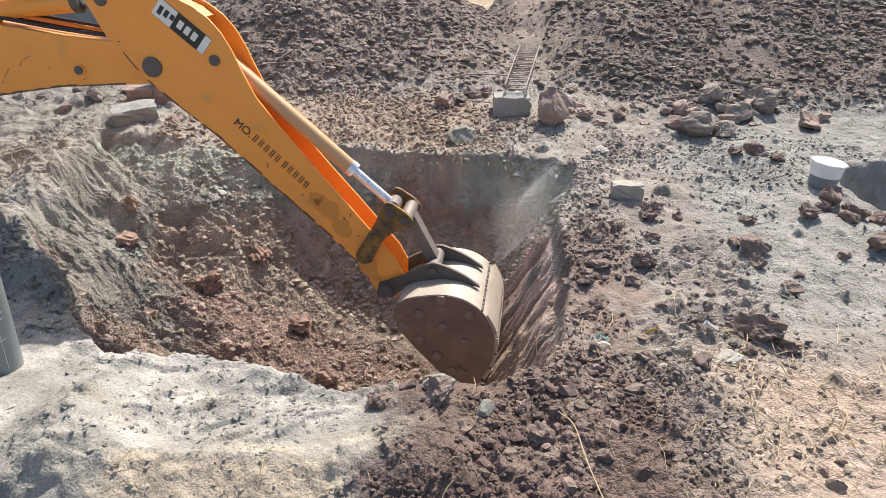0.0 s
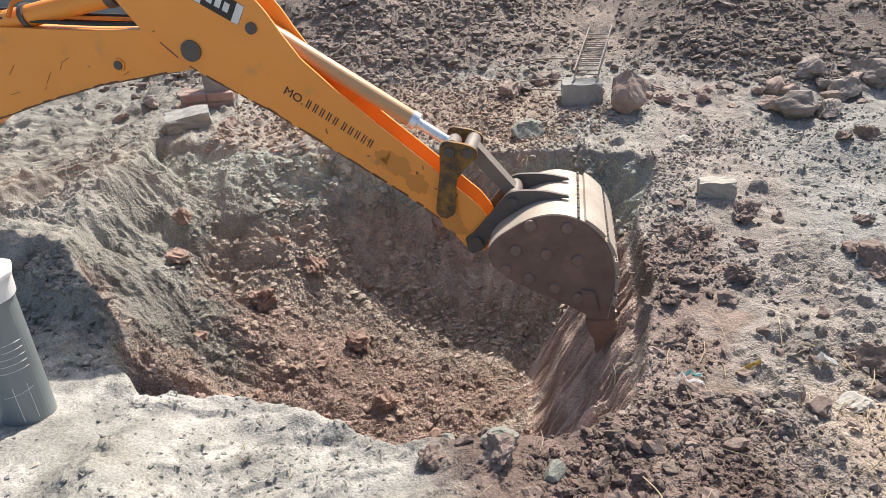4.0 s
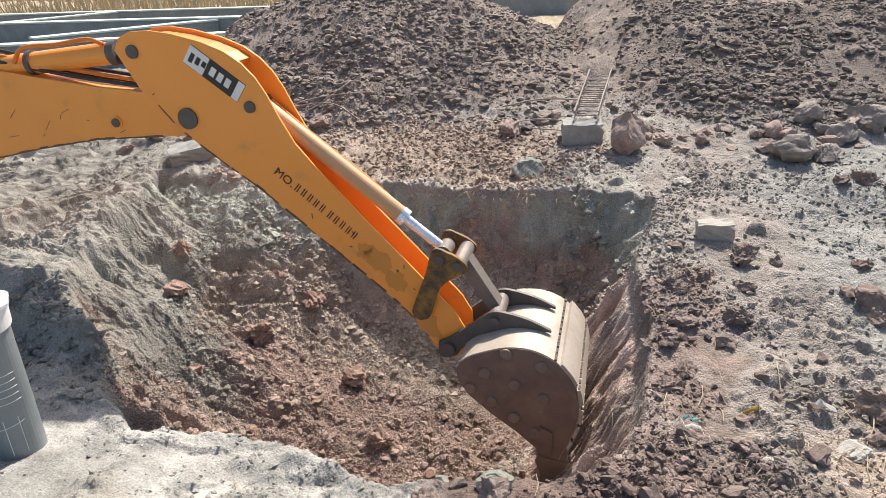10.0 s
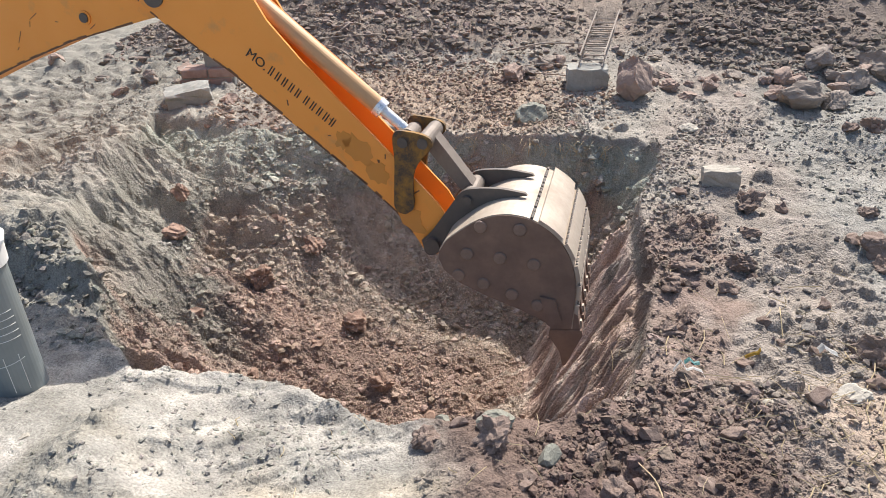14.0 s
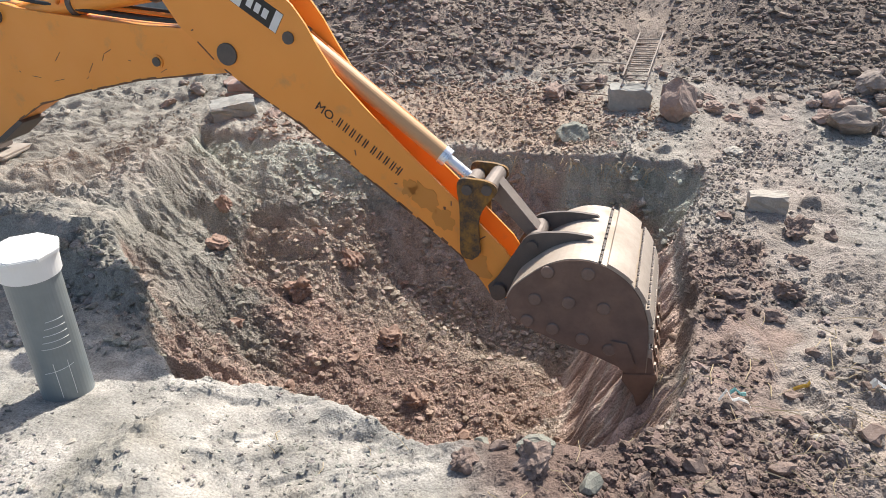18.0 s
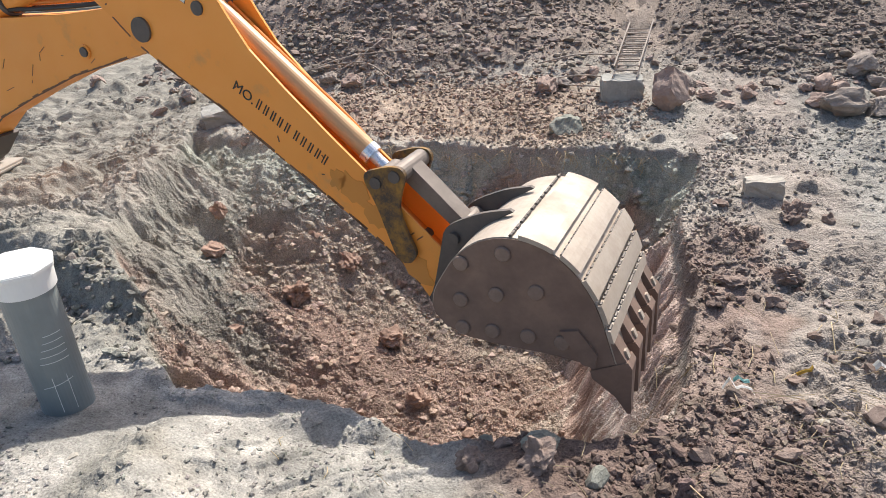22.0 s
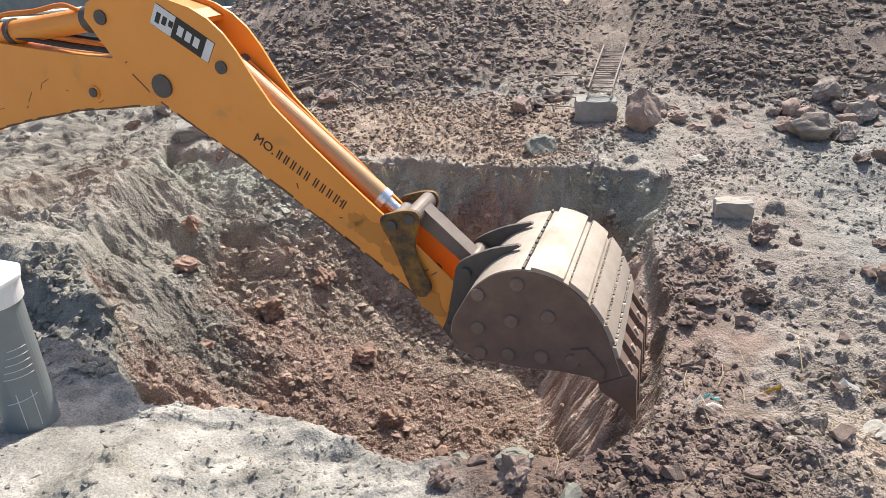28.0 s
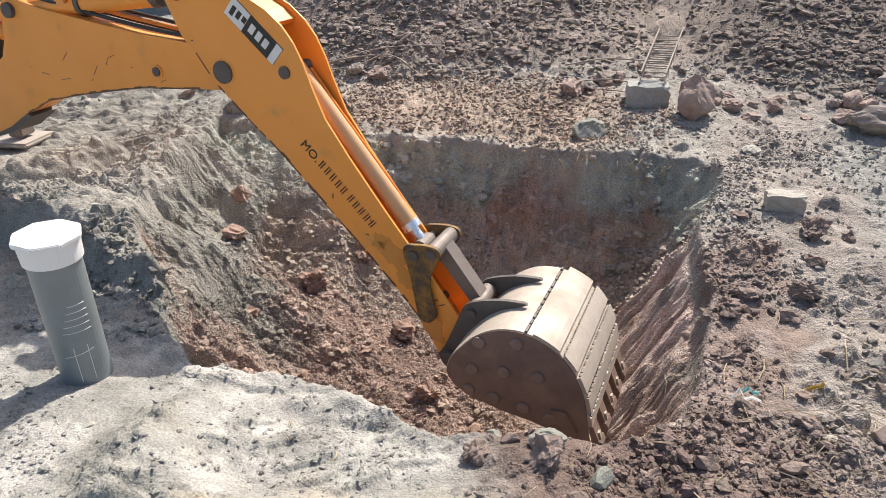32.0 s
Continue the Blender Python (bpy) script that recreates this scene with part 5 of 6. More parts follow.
def make_coupler():
    bm = bmesh.new()
    c = COUPLER_LEN
    side = [(0.0, 0.036), (c, 0.032), (c, -0.03), (0.0, -0.04)]
    slab(bm, side, 0.055, 0.145)
    bar = part("coupler_link", bm, LINK_GREY, backhoe, "grey steel coupler link", bevel=0.008)
    part("boss", rod(bmesh.new(), (c, 0.0, 0), (c, 0.2, 0), 0.042, seg=20), LINK_GREY, bar)
    return bar


def make_rams():
    bm = rod(bmesh.new(), (-0.02, 0.1, 0), (0.935, 0.1, 0), 0.045, seg=24)
    barrel = part("ram_barrel", bm, RAM_PAINT, backhoe, "dusty orange hydraulic ram barrel with worn paint", bevel=0.004)
    part("gland", rod(bmesh.new(), (0.915, 0.1, 0), (0.955, 0.1, 0), 0.049, seg=24), CHROME, barrel, "bright steel gland nut")
    part("oil_pipe", tube_path(bmesh.new(), spline([(0.03, 0.15, 0.03), (0.3, 0.155, 0.02), (0.7, 0.155, 0.02), (0.88, 0.15, 0.01)], 5), 0.009), DEEP_YELLOW, barrel)
    bm = rod(bmesh.new(), (-0.55, 0.1, 0), (-0.035, 0.1, 0), 0.027, seg=20)
    piston = part("ram_rod", bm, CHROME, backhoe, "bright chromed piston rod")
    part("rod_eye", rod(bmesh.new(), (0, 0.045, 0), (0, 0.155, 0), 0.042, seg=20), LINK_GREY, piston, "steel rod eye")
    bm = rod(bmesh.new(), (0, 0.1, 0), (1.40, 0.1, 0), 0.058, seg=24)
    crowd = part("crowd_barrel", bm, YELLOW, backhoe, "orange dipper ram barrel", bevel=0.005)
    part("gland", rod(bmesh.new(), (1.38, 0.1, 0), (1.43, 0.1, 0), 0.064, seg=24), DARK_STEEL, crowd)
    part("clamp", rod(bmesh.new(), (0.85, 0.1, 0), (0.88, 0.1, 0), 0.069, seg=24), DARK_STEEL, crowd)
    part("hose", tube_path(bmesh.new(), spline([(0.80, 0.03, 0.02), (0.9, 0.02, 0.085), (1.1, 0.05, 0.08), (1.28, 0.06, 0.085), (1.37, 0.06, 0.05)], 6), 0.012), DEEP_YELLOW, crowd, smooth=True)
    bm = rod(bmesh.new(), (-0.6, 0.1, 0), (-0.02, 0.1, 0), 0.03, seg=20)
    prod = part("crowd_rod", bm, CHROME, backhoe, "bright chromed piston rod")
    part("rod_eye", rod(bmesh.new(), (0, 0.03, 0), (0, 0.17, 0), 0.05, seg=20), DARK_STEEL, prod)
    return barrel, piston, crowd, prod


RAM_PAINT = paint_material("dusty_ram_paint", (0.56, 0.33, 0.16), (0.42, 0.37, 0.32), 0.4)
boom, dipper, bucket, tipper, coupler = make_boom(), make_dipper(), make_bucket(), make_link(), make_coupler()
ram_barrel, ram_rod, crowd_barrel, crowd_rod = make_rams()


def make_stabilizer():
    base = Vector((-0.34, 0.90, 0.1))
    leg = part("stabilizer_leg", box(bmesh.new(), base.x - 0.06, base.x + 0.06, base.y - 0.08, base.y + 0.08, 0.2, 1.4), LINK_GREY, backhoe, "dark steel stabilizer leg", bevel=0.01)
    part("foot_pad", box(bmesh.new(), base.x - 0.2, base.x + 0.16, base.y - 0.18, base.y + 0.18, 0.14, 0.18), DUSTY_STEEL, leg, "flat steel foot pressed into dust", bevel=0.015)


make_stabilizer()


# ---- standpipe ----
def make_pipe():
    x, y = -1.985, 2.56
    z = surface(x, y) - 0.06
    h = 0.70
    pipe = tagged(new("standpipe"), "grey plastic standpipe with a white octagonal cap and chalk marks", "pipe")
    pipe.matrix_basis = pose(x, y, z, 1.5, 2.5, 0)
    part("tube", rod(bmesh.new(), (0, 0, 0), (0, 0, h), 0.098, seg=40), PVC, pipe, smooth=False)
    cap = part("cap", rod(bmesh.new(), (0, 0, h - 0.075), (0, 0, h + 0.01), 0.108, 0.112, seg=40), WHITE_PVC, pipe, "white plastic cap")
    lid = rod(bmesh.new(), (0, 0, h + 0.008), (0, 0, h + 0.028), 0.127, seg=8)
    bmesh.ops.rotate(lid, verts=lid.verts, matrix=Matrix.Rotation(radians(12), 3, "Z"))
    part("lid", lid, WHITE_PVC, cap, bevel=0.004)

    def arc(z0, a0, a1, rise=0.0, r=0.0016):
        pts = [(0.0985 * math.cos(radians(a)), 0.0985 * math.sin(radians(a)), z0 + rise * (a - a0) / (a1 - a0)) for a in np.linspace(a0, a1, 9)]
        part("chalk_mark", tube_path(bmesh.new(), pts, r, 5), CHALK, pipe, "white chalk line")

    for k, z0 in enumerate((0.33, 0.36, 0.39, 0.42, 0.45)):
        arc(z0, -75 + 6 * k, -12)
    arc(0.215, -85, -20, 0.02)
    for a in (-62, -32):
        q = (0.0985 * math.cos(radians(a)), 0.0985 * math.sin(radians(a)))
        part("chalk_mark", tube_path(bmesh.new(), [(*q, 0.26), (*q, 0.18), (*q, 0.09)], 0.0015, 5), CHALK, pipe, "white chalk line")
    return pipe


make_pipe()


# ---- stones and blocks ----
def stone(name, x, y, size, material, label, seed, category="stone", group="", squash=(1, 0.8, 0.7), level=2, sink=0.3, jag=0.16, cuts=10):
    rs = np.random.RandomState(seed)
    v, f = ICO[3 if size > 0.05 else 2]
    p = v.copy()
    # broken faces first, then lumps at several sizes
    for k in range(int(cuts)):
        nrm = rs.normal(size=3)
        nrm /= np.linalg.norm(nrm)
        over = p @ nrm - rs.uniform(0.5, 0.85)
        p = p - np.clip(over, 0, None)[:, None] * nrm
    lump = np.zeros(len(v))
    for f0, amp in ((3.0, 1.0), (6.0, 0.6), (12.0, 0.4), (22.0, 0.25)):
        for q in range(3):
            lump += amp * np.sin(v @ (rs.normal(size=3) * f0) + rs.uniform(0, 6.3))
    p = p * (1 + jag * 0.32 * lump[:, None])
    p = p * np.array(squash) * size
    a = rs.uniform(0, math.pi)
    p = p @ np.array([[math.cos(a), math.sin(a), 0], [-math.sin(a), math.cos(a), 0], [0, 0, 1]])
    low = p[:, 2].min()
    ob = link_mesh(name, p, [tuple(int(i) for i in q) for q in f], material)
    ob.matrix_basis = pose(x, y, surface(x, y) - low * (1 - sink) - 0.015)
    return tagged(ob, label, category, group)


def block(name, x, y, sx, sy, sz, turn, material, label, lean=(0, 0), drop=0.02, category="block", seed=0, wear=0.006, base=None):
    bm = bmesh.new()
    box(bm, -sx / 2, sx / 2, -sy / 2, sy / 2, 0, sz)
    bmesh.ops.subdivide_edges(bm, edges=bm.edges[:], cuts=4, use_grid_fill=True)
    rs = random.Random(seed)
    for v in bm.verts:
        v.co += Vector((rs.uniform(-1, 1), rs.uniform(-1, 1), rs.uniform(-1, 1))) * wear
        # knocked-off corners
        k = sum(abs(c) / h > 0.9 for c, h in ((v.co.x, sx / 2), (v.co.y, sy / 2), (v.co.z - sz / 2, sz / 2)))
        if k == 3:
            v.co = v.co.lerp(Vector((0, 0, sz / 2)), rs.uniform(0.03, 0.14))
    ob = part(name, bm, material)
    ob.matrix_basis = pose(x, y, (surface(x, y) if base is None else base) - drop, lean[0], lean[1], turn)
    return tagged(ob, label, category)


concrete_block = block("concrete_block", 0.67, 6.28, 0.33, 0.24, 0.19, -2, CONCRETE, "grey concrete block with a rebar cage standing on it", drop=0.03)
stone("boulder", 1.03, 6.03, 0.19, BROWN_ROCK, "large brown boulder beside the concrete block", 3, squash=(1, 0.9, 1.05), sink=0.15, jag=0.14, cuts=14)
block("stone_block", 1.285, 4.45, 0.21, 0.12, 0.105, -10, PALE_ROCK, "pale split stone block lying on the ground", (2, -3), seed=5, drop=0.01)
stone("clay_lump", 0.20, 5.60, 0.14, GREEN_ROCK, "smooth greenish clay lump at the pit's edge", 8, squash=(1.2, 0.8, 0.6), category="clay")

stone("clay_lump", -0.05, 2.36, 0.055, GREEN_ROCK, "crumbly grey clay lump on the bank of dug earth", 9, squash=(1.2, 0.8, 0.6), category="clay", jag=0.16, cuts=9)
stone("clay_lump", 0.13, 2.25, 0.05, GREEN_ROCK, "smooth greenish clay lump on the bank of dug earth", 10, squash=(1.1, 0.8, 0.9), category="clay")
stone("clay_lump", -0.25, 2.44, 0.038, GREEN_ROCK, "crumbly grey clay lump on the bank of dug earth", 11, squash=(1.1, 0.9, 0.8), category="clay", jag=0.16, cuts=9)

# stones along the foot of the heaps: x, y, half width, kind
FOOT = [(1.34, 6.22, 0.10, 1), (1.46, 6.04, 0.08, 1), (1.55, 5.97, 0.06, 0), (2.30, 6.36, 0.12, 1), (2.16, 6.07, 0.11, 1), (2.27, 5.86, 0.19, 0), (2.52, 5.86, 0.13, 0), (2.83, 6.26, 0.18, 0),
        (0.06, 6.50, 0.15, 2), (0.36, 6.85, 0.11, 0), (-0.56, 6.14, 0.05, 1), (-1.73, 6.78, 0.11, 1), (-2.00, 6.88, 0.11, 0), (1.20, 6.42, 0.14, 0), (3.1, 6.5, 0.2, 0), (3.4, 6.1, 0.15, 1), (1.9, 6.45, 0.09, 0), (2.65, 6.6, 0.16, 0)]
rs_foot = random.Random(71)
for k in range(34):
    # loose medium stones along the foot
    FOOT.append((rs_foot.uniform(1.1, 3.7), rs_foot.uniform(6.05, 6.65), 0.035 + 0.075 * rs_foot.random() ** 2, rs_foot.choice((0, 1, 1, 2))))
for k in range(10):
    FOOT.append((rs_foot.uniform(-0.3, 0.6), rs_foot.uniform(6.45, 6.95), 0.035 + 0.06 * rs_foot.random() ** 2, rs_foot.choice((0, 1, 2))))
STONES = (ROCK, BROWN_ROCK, BROWN_ROCK)
SAY = ("grey angular stone at the foot of the rubble heap", "reddish-brown stone at the foot of the rubble heap", "pale flat stone at the foot of the rubble heap")
for k, (x, y, r, kind) in enumerate(FOOT):
    stone("stone", x, y, r, STONES[kind], SAY[kind], 20 + k, group="stones below the heaps", squash=(1.1, 0.8, 0.62), jag=0.2)
# flat pale chips on the ground
for k, (x, y, r) in enumerate(((1.29, 2.63, 0.075), (1.45, 5.23, 0.04), (1.31, 5.36, 0.085), (0.96, 2.57, 0.032), (-0.36, 2.47, 0.04), (-1.72, 2.2, 0.03), (-3.5, 5.6, 0.05), (-4.2, 5.9, 0.045))):
    stone("stone_chip", x, y, r, PALE_ROCK, "small pale stone chip on the ground", 60 + k, group="pale stone chips", squash=(1.1, 0.8, 0.5))
# big clods of dug earth
EARTH = stone_material("damp_earth", (0.17, 0.125, 0.105), (0.27, 0.21, 0.18), 30.0, 0.95)
RED_EARTH = stone_material("red_earth", (0.24, 0.16, 0.125), (0.34, 0.24, 0.19), 30.0, 0.95)
RIM = [(0.71, 3.08, 0.06), (0.90, 3.60, 0.075), (1.31, 3.93, 0.065), (1.22, 3.54, 0.04), (1.14, 3.15, 0.05), (1.18, 3.02, 0.042), (1.27, 2.94, 0.05), (0.92, 2.66, 0.06), (1.81, 3.85, 0.055), (1.46, 3.31, 0.045), (-0.06, 2.26, 0.085), (-0.18, 2.37, 0.045),
       (0.30, 2.30, 0.06), (0.48, 2.38, 0.055), (0.20, 2.02, 0.05), (0.62, 2.15, 0.045), (0.78, 2.42, 0.05), (0.40, 1.85, 0.045), (1.55, 4.15, 0.05), (1.02, 4.35, 0.05), (0.86, 3.25, 0.045), (1.9, 3.3, 0.07), (2.05, 3.5, 0.05),
       (1.52, 2.84, 0.125), (1.62, 2.75, 0.07), (1.42, 2.71, 0.055), (1.99, 4.10, 0.06), (1.90, 3.78, 0.10), (1.86, 3.62, 0.07), (2.44, 4.19, 0.085), (2.74, 3.82, 0.12), (2.43, 3.72, 0.05), (1.38, 4.18, 0.10), (1.18, 3.61, 0.08), (0.80, 3.45, 0.07),
       (2.72, 4.15, 0.08), (2.80, 4.25, 0.10), (2.62, 4.32, 0.06), (2.95, 4.20, 0.09), (2.45, 5.10, 0.09), (2.58, 5.02, 0.07), (2.30, 5.12, 0.06), (1.13, 2.58, 0.055), (1.07, 3.45, 0.06), (0.82, 3.22, 0.07), (0.98, 2.88, 0.05), (0.72, 2.74, 0.05), (-0.30, 2.30, 0.06), (0.05, 2.12, 0.05), (0.34, 2.12, 0.06), (0.55, 2.00, 0.05)]
for k, (x, y, r) in enumerate(RIM):
    stone("earth_clod", x, y, r * 0.85, EARTH, "dark crumbly earth clod thrown up on the rim", 90 + k, "clod", "clods on the rim", (1.1, 0.9, 0.75), 2, 0.3, 0.36, 9)
PIT = [(-2.15, 4.28, 0.075), (-1.66, 4.36, 0.085), (-1.04, 4.27, 0.09), (-1.38, 4.77, 0.075), (-1.65, 4.82, 0.05), (-1.20, 3.95, 0.045), (-0.75, 3.75, 0.06), (-1.9, 3.85, 0.05), (-0.45, 3.60, 0.05), (-1.05, 4.85, 0.05), (-1.5, 3.6, 0.04), (-2.3, 4.75, 0.06)]
for k, (x, y, r) in enumerate(PIT):
    stone("red_clod", x, y, r, RED_EARTH, "reddish earth clod lying on the pit slope", 130 + k, "clod", "clods in the pit", (1.1, 0.9, 0.85), 2, 0.25, 0.45, 5)


# ---- rebar ----
def make_cage():
    cage = tagged(new("rebar_cage"), "rusty ladder-like rebar cage leaning back from the concrete block", "rebar")
    a, b = Vector((0.60, 6.28, 0.46)), Vector((0.765, 6.83, 0.66))
    cage.matrix_basis = Matrix.Translation(a)
    d = b - a
    side, up = Vector((0.19, -0.03, 0)), Vector((0.0, -0.05, 0.10))
    for k, o in enumerate((Vector(), side, up, side + up)):
        part("main_bar", rod(bmesh.new(), o - d * 0.05, o + d * (1.0 + 0.06 * k), 0.007, seg=8), RUST, cage)
    for k in range(8):
        o = d * (0.12 + 0.115 * k)
        ring = [o, o + side, o + side + up, o + up, o]
        part("stirrup", tube_path(bmesh.new(), ring, 0.006, 6), RUST, cage)


make_cage()


def loose_bar(pts, r=0.006):
    base = Vector(pts[0])
    zed = [Vector((x, y, surface(x, y) + h)) for x, y, h in pts]
    ob = part("rebar", tube_path(bmesh.new(), [p - zed[0] for p in spline(zed, 5)], r, 6), RUST, smooth=True)
    ob.matrix_basis = Matrix.Translation(zed[0])
    tagged(ob, "thin rusty reinforcing bar lying over the rubble", "rebar", "loose bars")


loose_bar([(-2.35, 6.95, 0.05), (-1.8, 7.05, 0.08), (-1.2, 7.1, 0.05)])
loose_bar([(-2.3, 7.05, 0.03), (-1.7, 7.0, 0.06), (-1.35, 6.78, 0.02)])
loose_bar([(-2.4, 6.85, 0.04), (-1.9, 6.95, 0.06), (-1.5, 7.2, 0.03)])
loose_bar([(0.0, 7.0, 0.06), (0.4, 7.05, 0.12), (0.95, 7.15, 0.10)], 0.008)
loose_bar([(0.05, 6.75, 0.03), (0.4, 6.65, 0.09), (0.75, 6.55, 0.05)])
loose_bar([(0.15, 6.6, 0.03), (0.4, 6.45, 0.05), (0.62, 6.38, 0.04)])


# ---- broken masonry ----
block("concrete_slab", -2.66, 5.95, 0.36, 0.26, 0.13, 24, CONCRETE, "pale broken concrete slab lying tilted", (6, -5), seed=11, drop=0.03, wear=0.012)


def make_pillar():
    x, y = -2.66, 6.42
    z = surface(x, y) - 0.04
    pillar = tagged(new("brick_pillar"), "broken brick pillar stub with mortar and a concrete core", "pillar")
    pillar.matrix_basis = pose(x, y, z, 0, 0, 8)
    for row in range(2):
        for k in range(2):
            for q in range(2):
                o = 0.058 * (row % 2)
                part("brick", box(bmesh.new(), -0.24 + 0.235 * k + o * 0.5, -0.24 + 0.225 + 0.235 * k + o * 0.5, -0.12 + 0.12 * q, -0.01 + 0.12 * q, 0.005 + 0.085 * row, 0.08 + 0.085 * row), BRICK, pillar, bevel=0.006, seg=1)
    part("mortar_bed", box(bmesh.new(), -0.22, 0.24, -0.105, 0.10, -0.05, 0.16), CONCRETE, pillar)
    part("core", box(bmesh.new(), -0.02, 0.22, -0.02, 0.2, 0.15, 0.52), CONCRETE, pillar, bevel=0.012)
    for z2 in (0.30, 0.44):
        part("tie_wire", tube_path(bmesh.new(), [(-0.03, -0.03, z2), (0.23, -0.03, z2 + 0.01), (0.23, 0.21, z2), (-0.03, 0.21, z2 + 0.01), (-0.03, -0.03, z2)], 0.005, 6), RUST, pillar)


make_pillar()
for k, (x, y, r) in enumerate(((-3.46, 6.3, 0.07), (-3.85, 6.7, 0.065), (-4.45, 7.0, 0.09), (-3.25, 6.5, 0.09), (-3.0, 6.7, 0.1), (-3.6, 6.9, 0.06), (-2.3, 5.95, 0.09), (-2.95, 6.35, 0.05))):
    stone("stone", x, y, r, ROCK if k % 2 else BROWN_ROCK, "brown-grey stone fallen from the rubble heap", 160 + k, group="stones by the pillar", squash=(1.1, 0.85, 0.7), jag=0.2)


# ---- far ground: plinth beams, stones, dry grass ----
def make_beam(x0, y0, x1, y1, h=0.42, w=0.3):
    d = Vector((x1 - x0, y1 - y0, 0))
    ob = part("plinth_beam", box(bmesh.new(), 0, d.length, -w / 2, w / 2, 0, h), BEAM, bevel=0.01)
    ob.matrix_basis = pose(x0, y0, surface(x0, y0) - 0.02, 0, 0, math.degrees(math.atan2(d.y, d.x)))
    top = part("edge_strip", box(bmesh.new(), 0, d.length, -w / 2 - 0.006, w / 2 + 0.006, h + 0.002, h + 0.03), LIT_EDGE, ob, "greenish cement edge coloured pale for the sunlit top")
    tagged(ob, "long grey concrete plinth beam of an unfinished foundation", "beam", "plinth beams")


# shade on the beams' faces and sun on their tops, put into two colours
BEAM = stone_material("shaded_concrete", (0.20, 0.22, 0.22), (0.28, 0.30, 0.30), 4.0)
LIT_EDGE = stone_material("sunlit_cement", (0.50, 0.56, 0.50), (0.62, 0.66, 0.60), 3.0)
make_beam(-16.0, 14.6, -3.9, 14.0)
make_beam(-16.0, 17.6, -4.2, 17.0)
make_beam(-12.5, 12.0, -9.3, 17.0)
make_beam(-7.8, 11.6, -5.6, 14.0)
make_beam(-9.8, 10.2, -3.9, 11.6)
make_beam(-0.7, 17.9, 1.8, 17.6)
for k in range(26):
    rs = random.Random(300 + k)
    stone("stone", rs.uniform(-0.6, 3.4), rs.uniform(19.0, 21.0), rs.uniform(0.2, 0.5), RED_EARTH if k % 3 else BROWN_ROCK, "reddish-brown rough stone in a far pile", 200 + k, group="far stone pile", squash=(1, 0.8, 0.8), sink=-0.3 * rs.random())


def make_grass():
    rs = np.random.RandomState(12)
    n = 9000
    x, y = rs.uniform(-26, 6, n), 18.5 + 16 * rs.rand(n) ** 1.4
    z, _ = height(x, y)
    h, a, lean = rs.uniform(0.25, 0.8, n), rs.uniform(0, math.pi, n), rs.uniform(-0.25, 0.25, (n, 2))
    w = 0.05
    base = np.stack([x, y, z * 0 + 0.22], -1)
    d = np.stack([np.cos(a) * w, np.sin(a) * w, 0 * a], -1)
    tip = base + np.stack([lean[:, 0], lean[:, 1], h], -1)
    co = np.stack([base - d, base + d, tip], 1).reshape(-1, 3)
    me = mesh_arrays("dry_grass", co, np.arange(3 * n).reshape(n, 3), None, STRAW)
    tagged(new("dry_grass", me), "pale dry grass on the field beyond the foundation", "grass", kind="stuff")


make_grass()


# ---- small litter ----
def make_short_pipe():
    x, y = 2.80, 4.72
    z = surface(x, y) - 0.05
    pipe = tagged(new("standpipe"), "short grey standpipe with a white octagonal cap among clods", "pipe")
    pipe.matrix_basis = pose(x, y, z, 3, 4, 15)
    part("tube", rod(bmesh.new(), (0, 0, 0), (0, 0, 0.24), 0.098, seg=40), PVC, pipe)
    cap = part("cap", rod(bmesh.new(), (0, 0, 0.165), (0, 0, 0.25), 0.108, 0.112, seg=40), WHITE_PVC, pipe, "white plastic cap")
    part("lid", rod(bmesh.new(), (0, 0, 0.248), (0, 0, 0.268), 0.127, seg=8), WHITE_PVC, cap, bevel=0.004)


make_short_pipe()
stone("earth_clod", 2.72, 4.42, 0.09, EARTH, "dark earth clod beside the short standpipe", 171, "clod", "clods on the rim", (1, 0.9, 0.9), 2, 0.2, 0.3)


def ribbon(name, pts, w, material, label, category):
    """A crumpled strip of plastic."""
    bm = bmesh.new()
    prev = None
    for x, y, h in pts:
        z = surface(x, y) + h
        row = [bm.verts.new((x, y - w / 2, z)), bm.verts.new((x, y, z + w * 0.25)), bm.verts.new((x, y + w / 2, z + 0.004))]
        if prev:
            for k in range(2):
                bm.faces.new((prev[k], prev[k + 1], row[k + 1], row[k]))
        prev = row
    bmesh.ops.solidify(bm, geom=bm.faces[:], thickness=0.0015)
    ob = part(name, bm, material)
    return tagged(ob, label, category)


YELLOW_LEAF = plain_material("yellow_leaf", (0.50, 0.33, 0.06), 0.8)
TEAL = plain_material("teal_plastic", (0.16, 0.36, 0.36), 0.4)
ribbon("plastic_strip", [(0.66, 2.78, 0.02), (0.69, 2.80, 0.045), (0.715, 2.785, 0.02), (0.74, 2.79, 0.04), (0.775, 2.785, 0.035), (0.785, 2.77, 0.015)], 0.014, WHITE_FILM, "crumpled white plastic strip lying among clods", "litter")
ribbon("plastic_scrap", [(0.715, 2.83, 0.03), (0.735, 2.835, 0.05), (0.755, 2.825, 0.03), (0.775, 2.825, 0.035)], 0.02, TEAL, "scrap of teal plastic beside a white strip", "litter")
ribbon("paper_scrap", [(1.265, 2.90, 0.03), (1.28, 2.90, 0.055), (1.30, 2.885, 0.035), (1.325, 2.87, 0.03)], 0.035, WHITE_FILM, "scrap of white paper among dark clods", "litter")

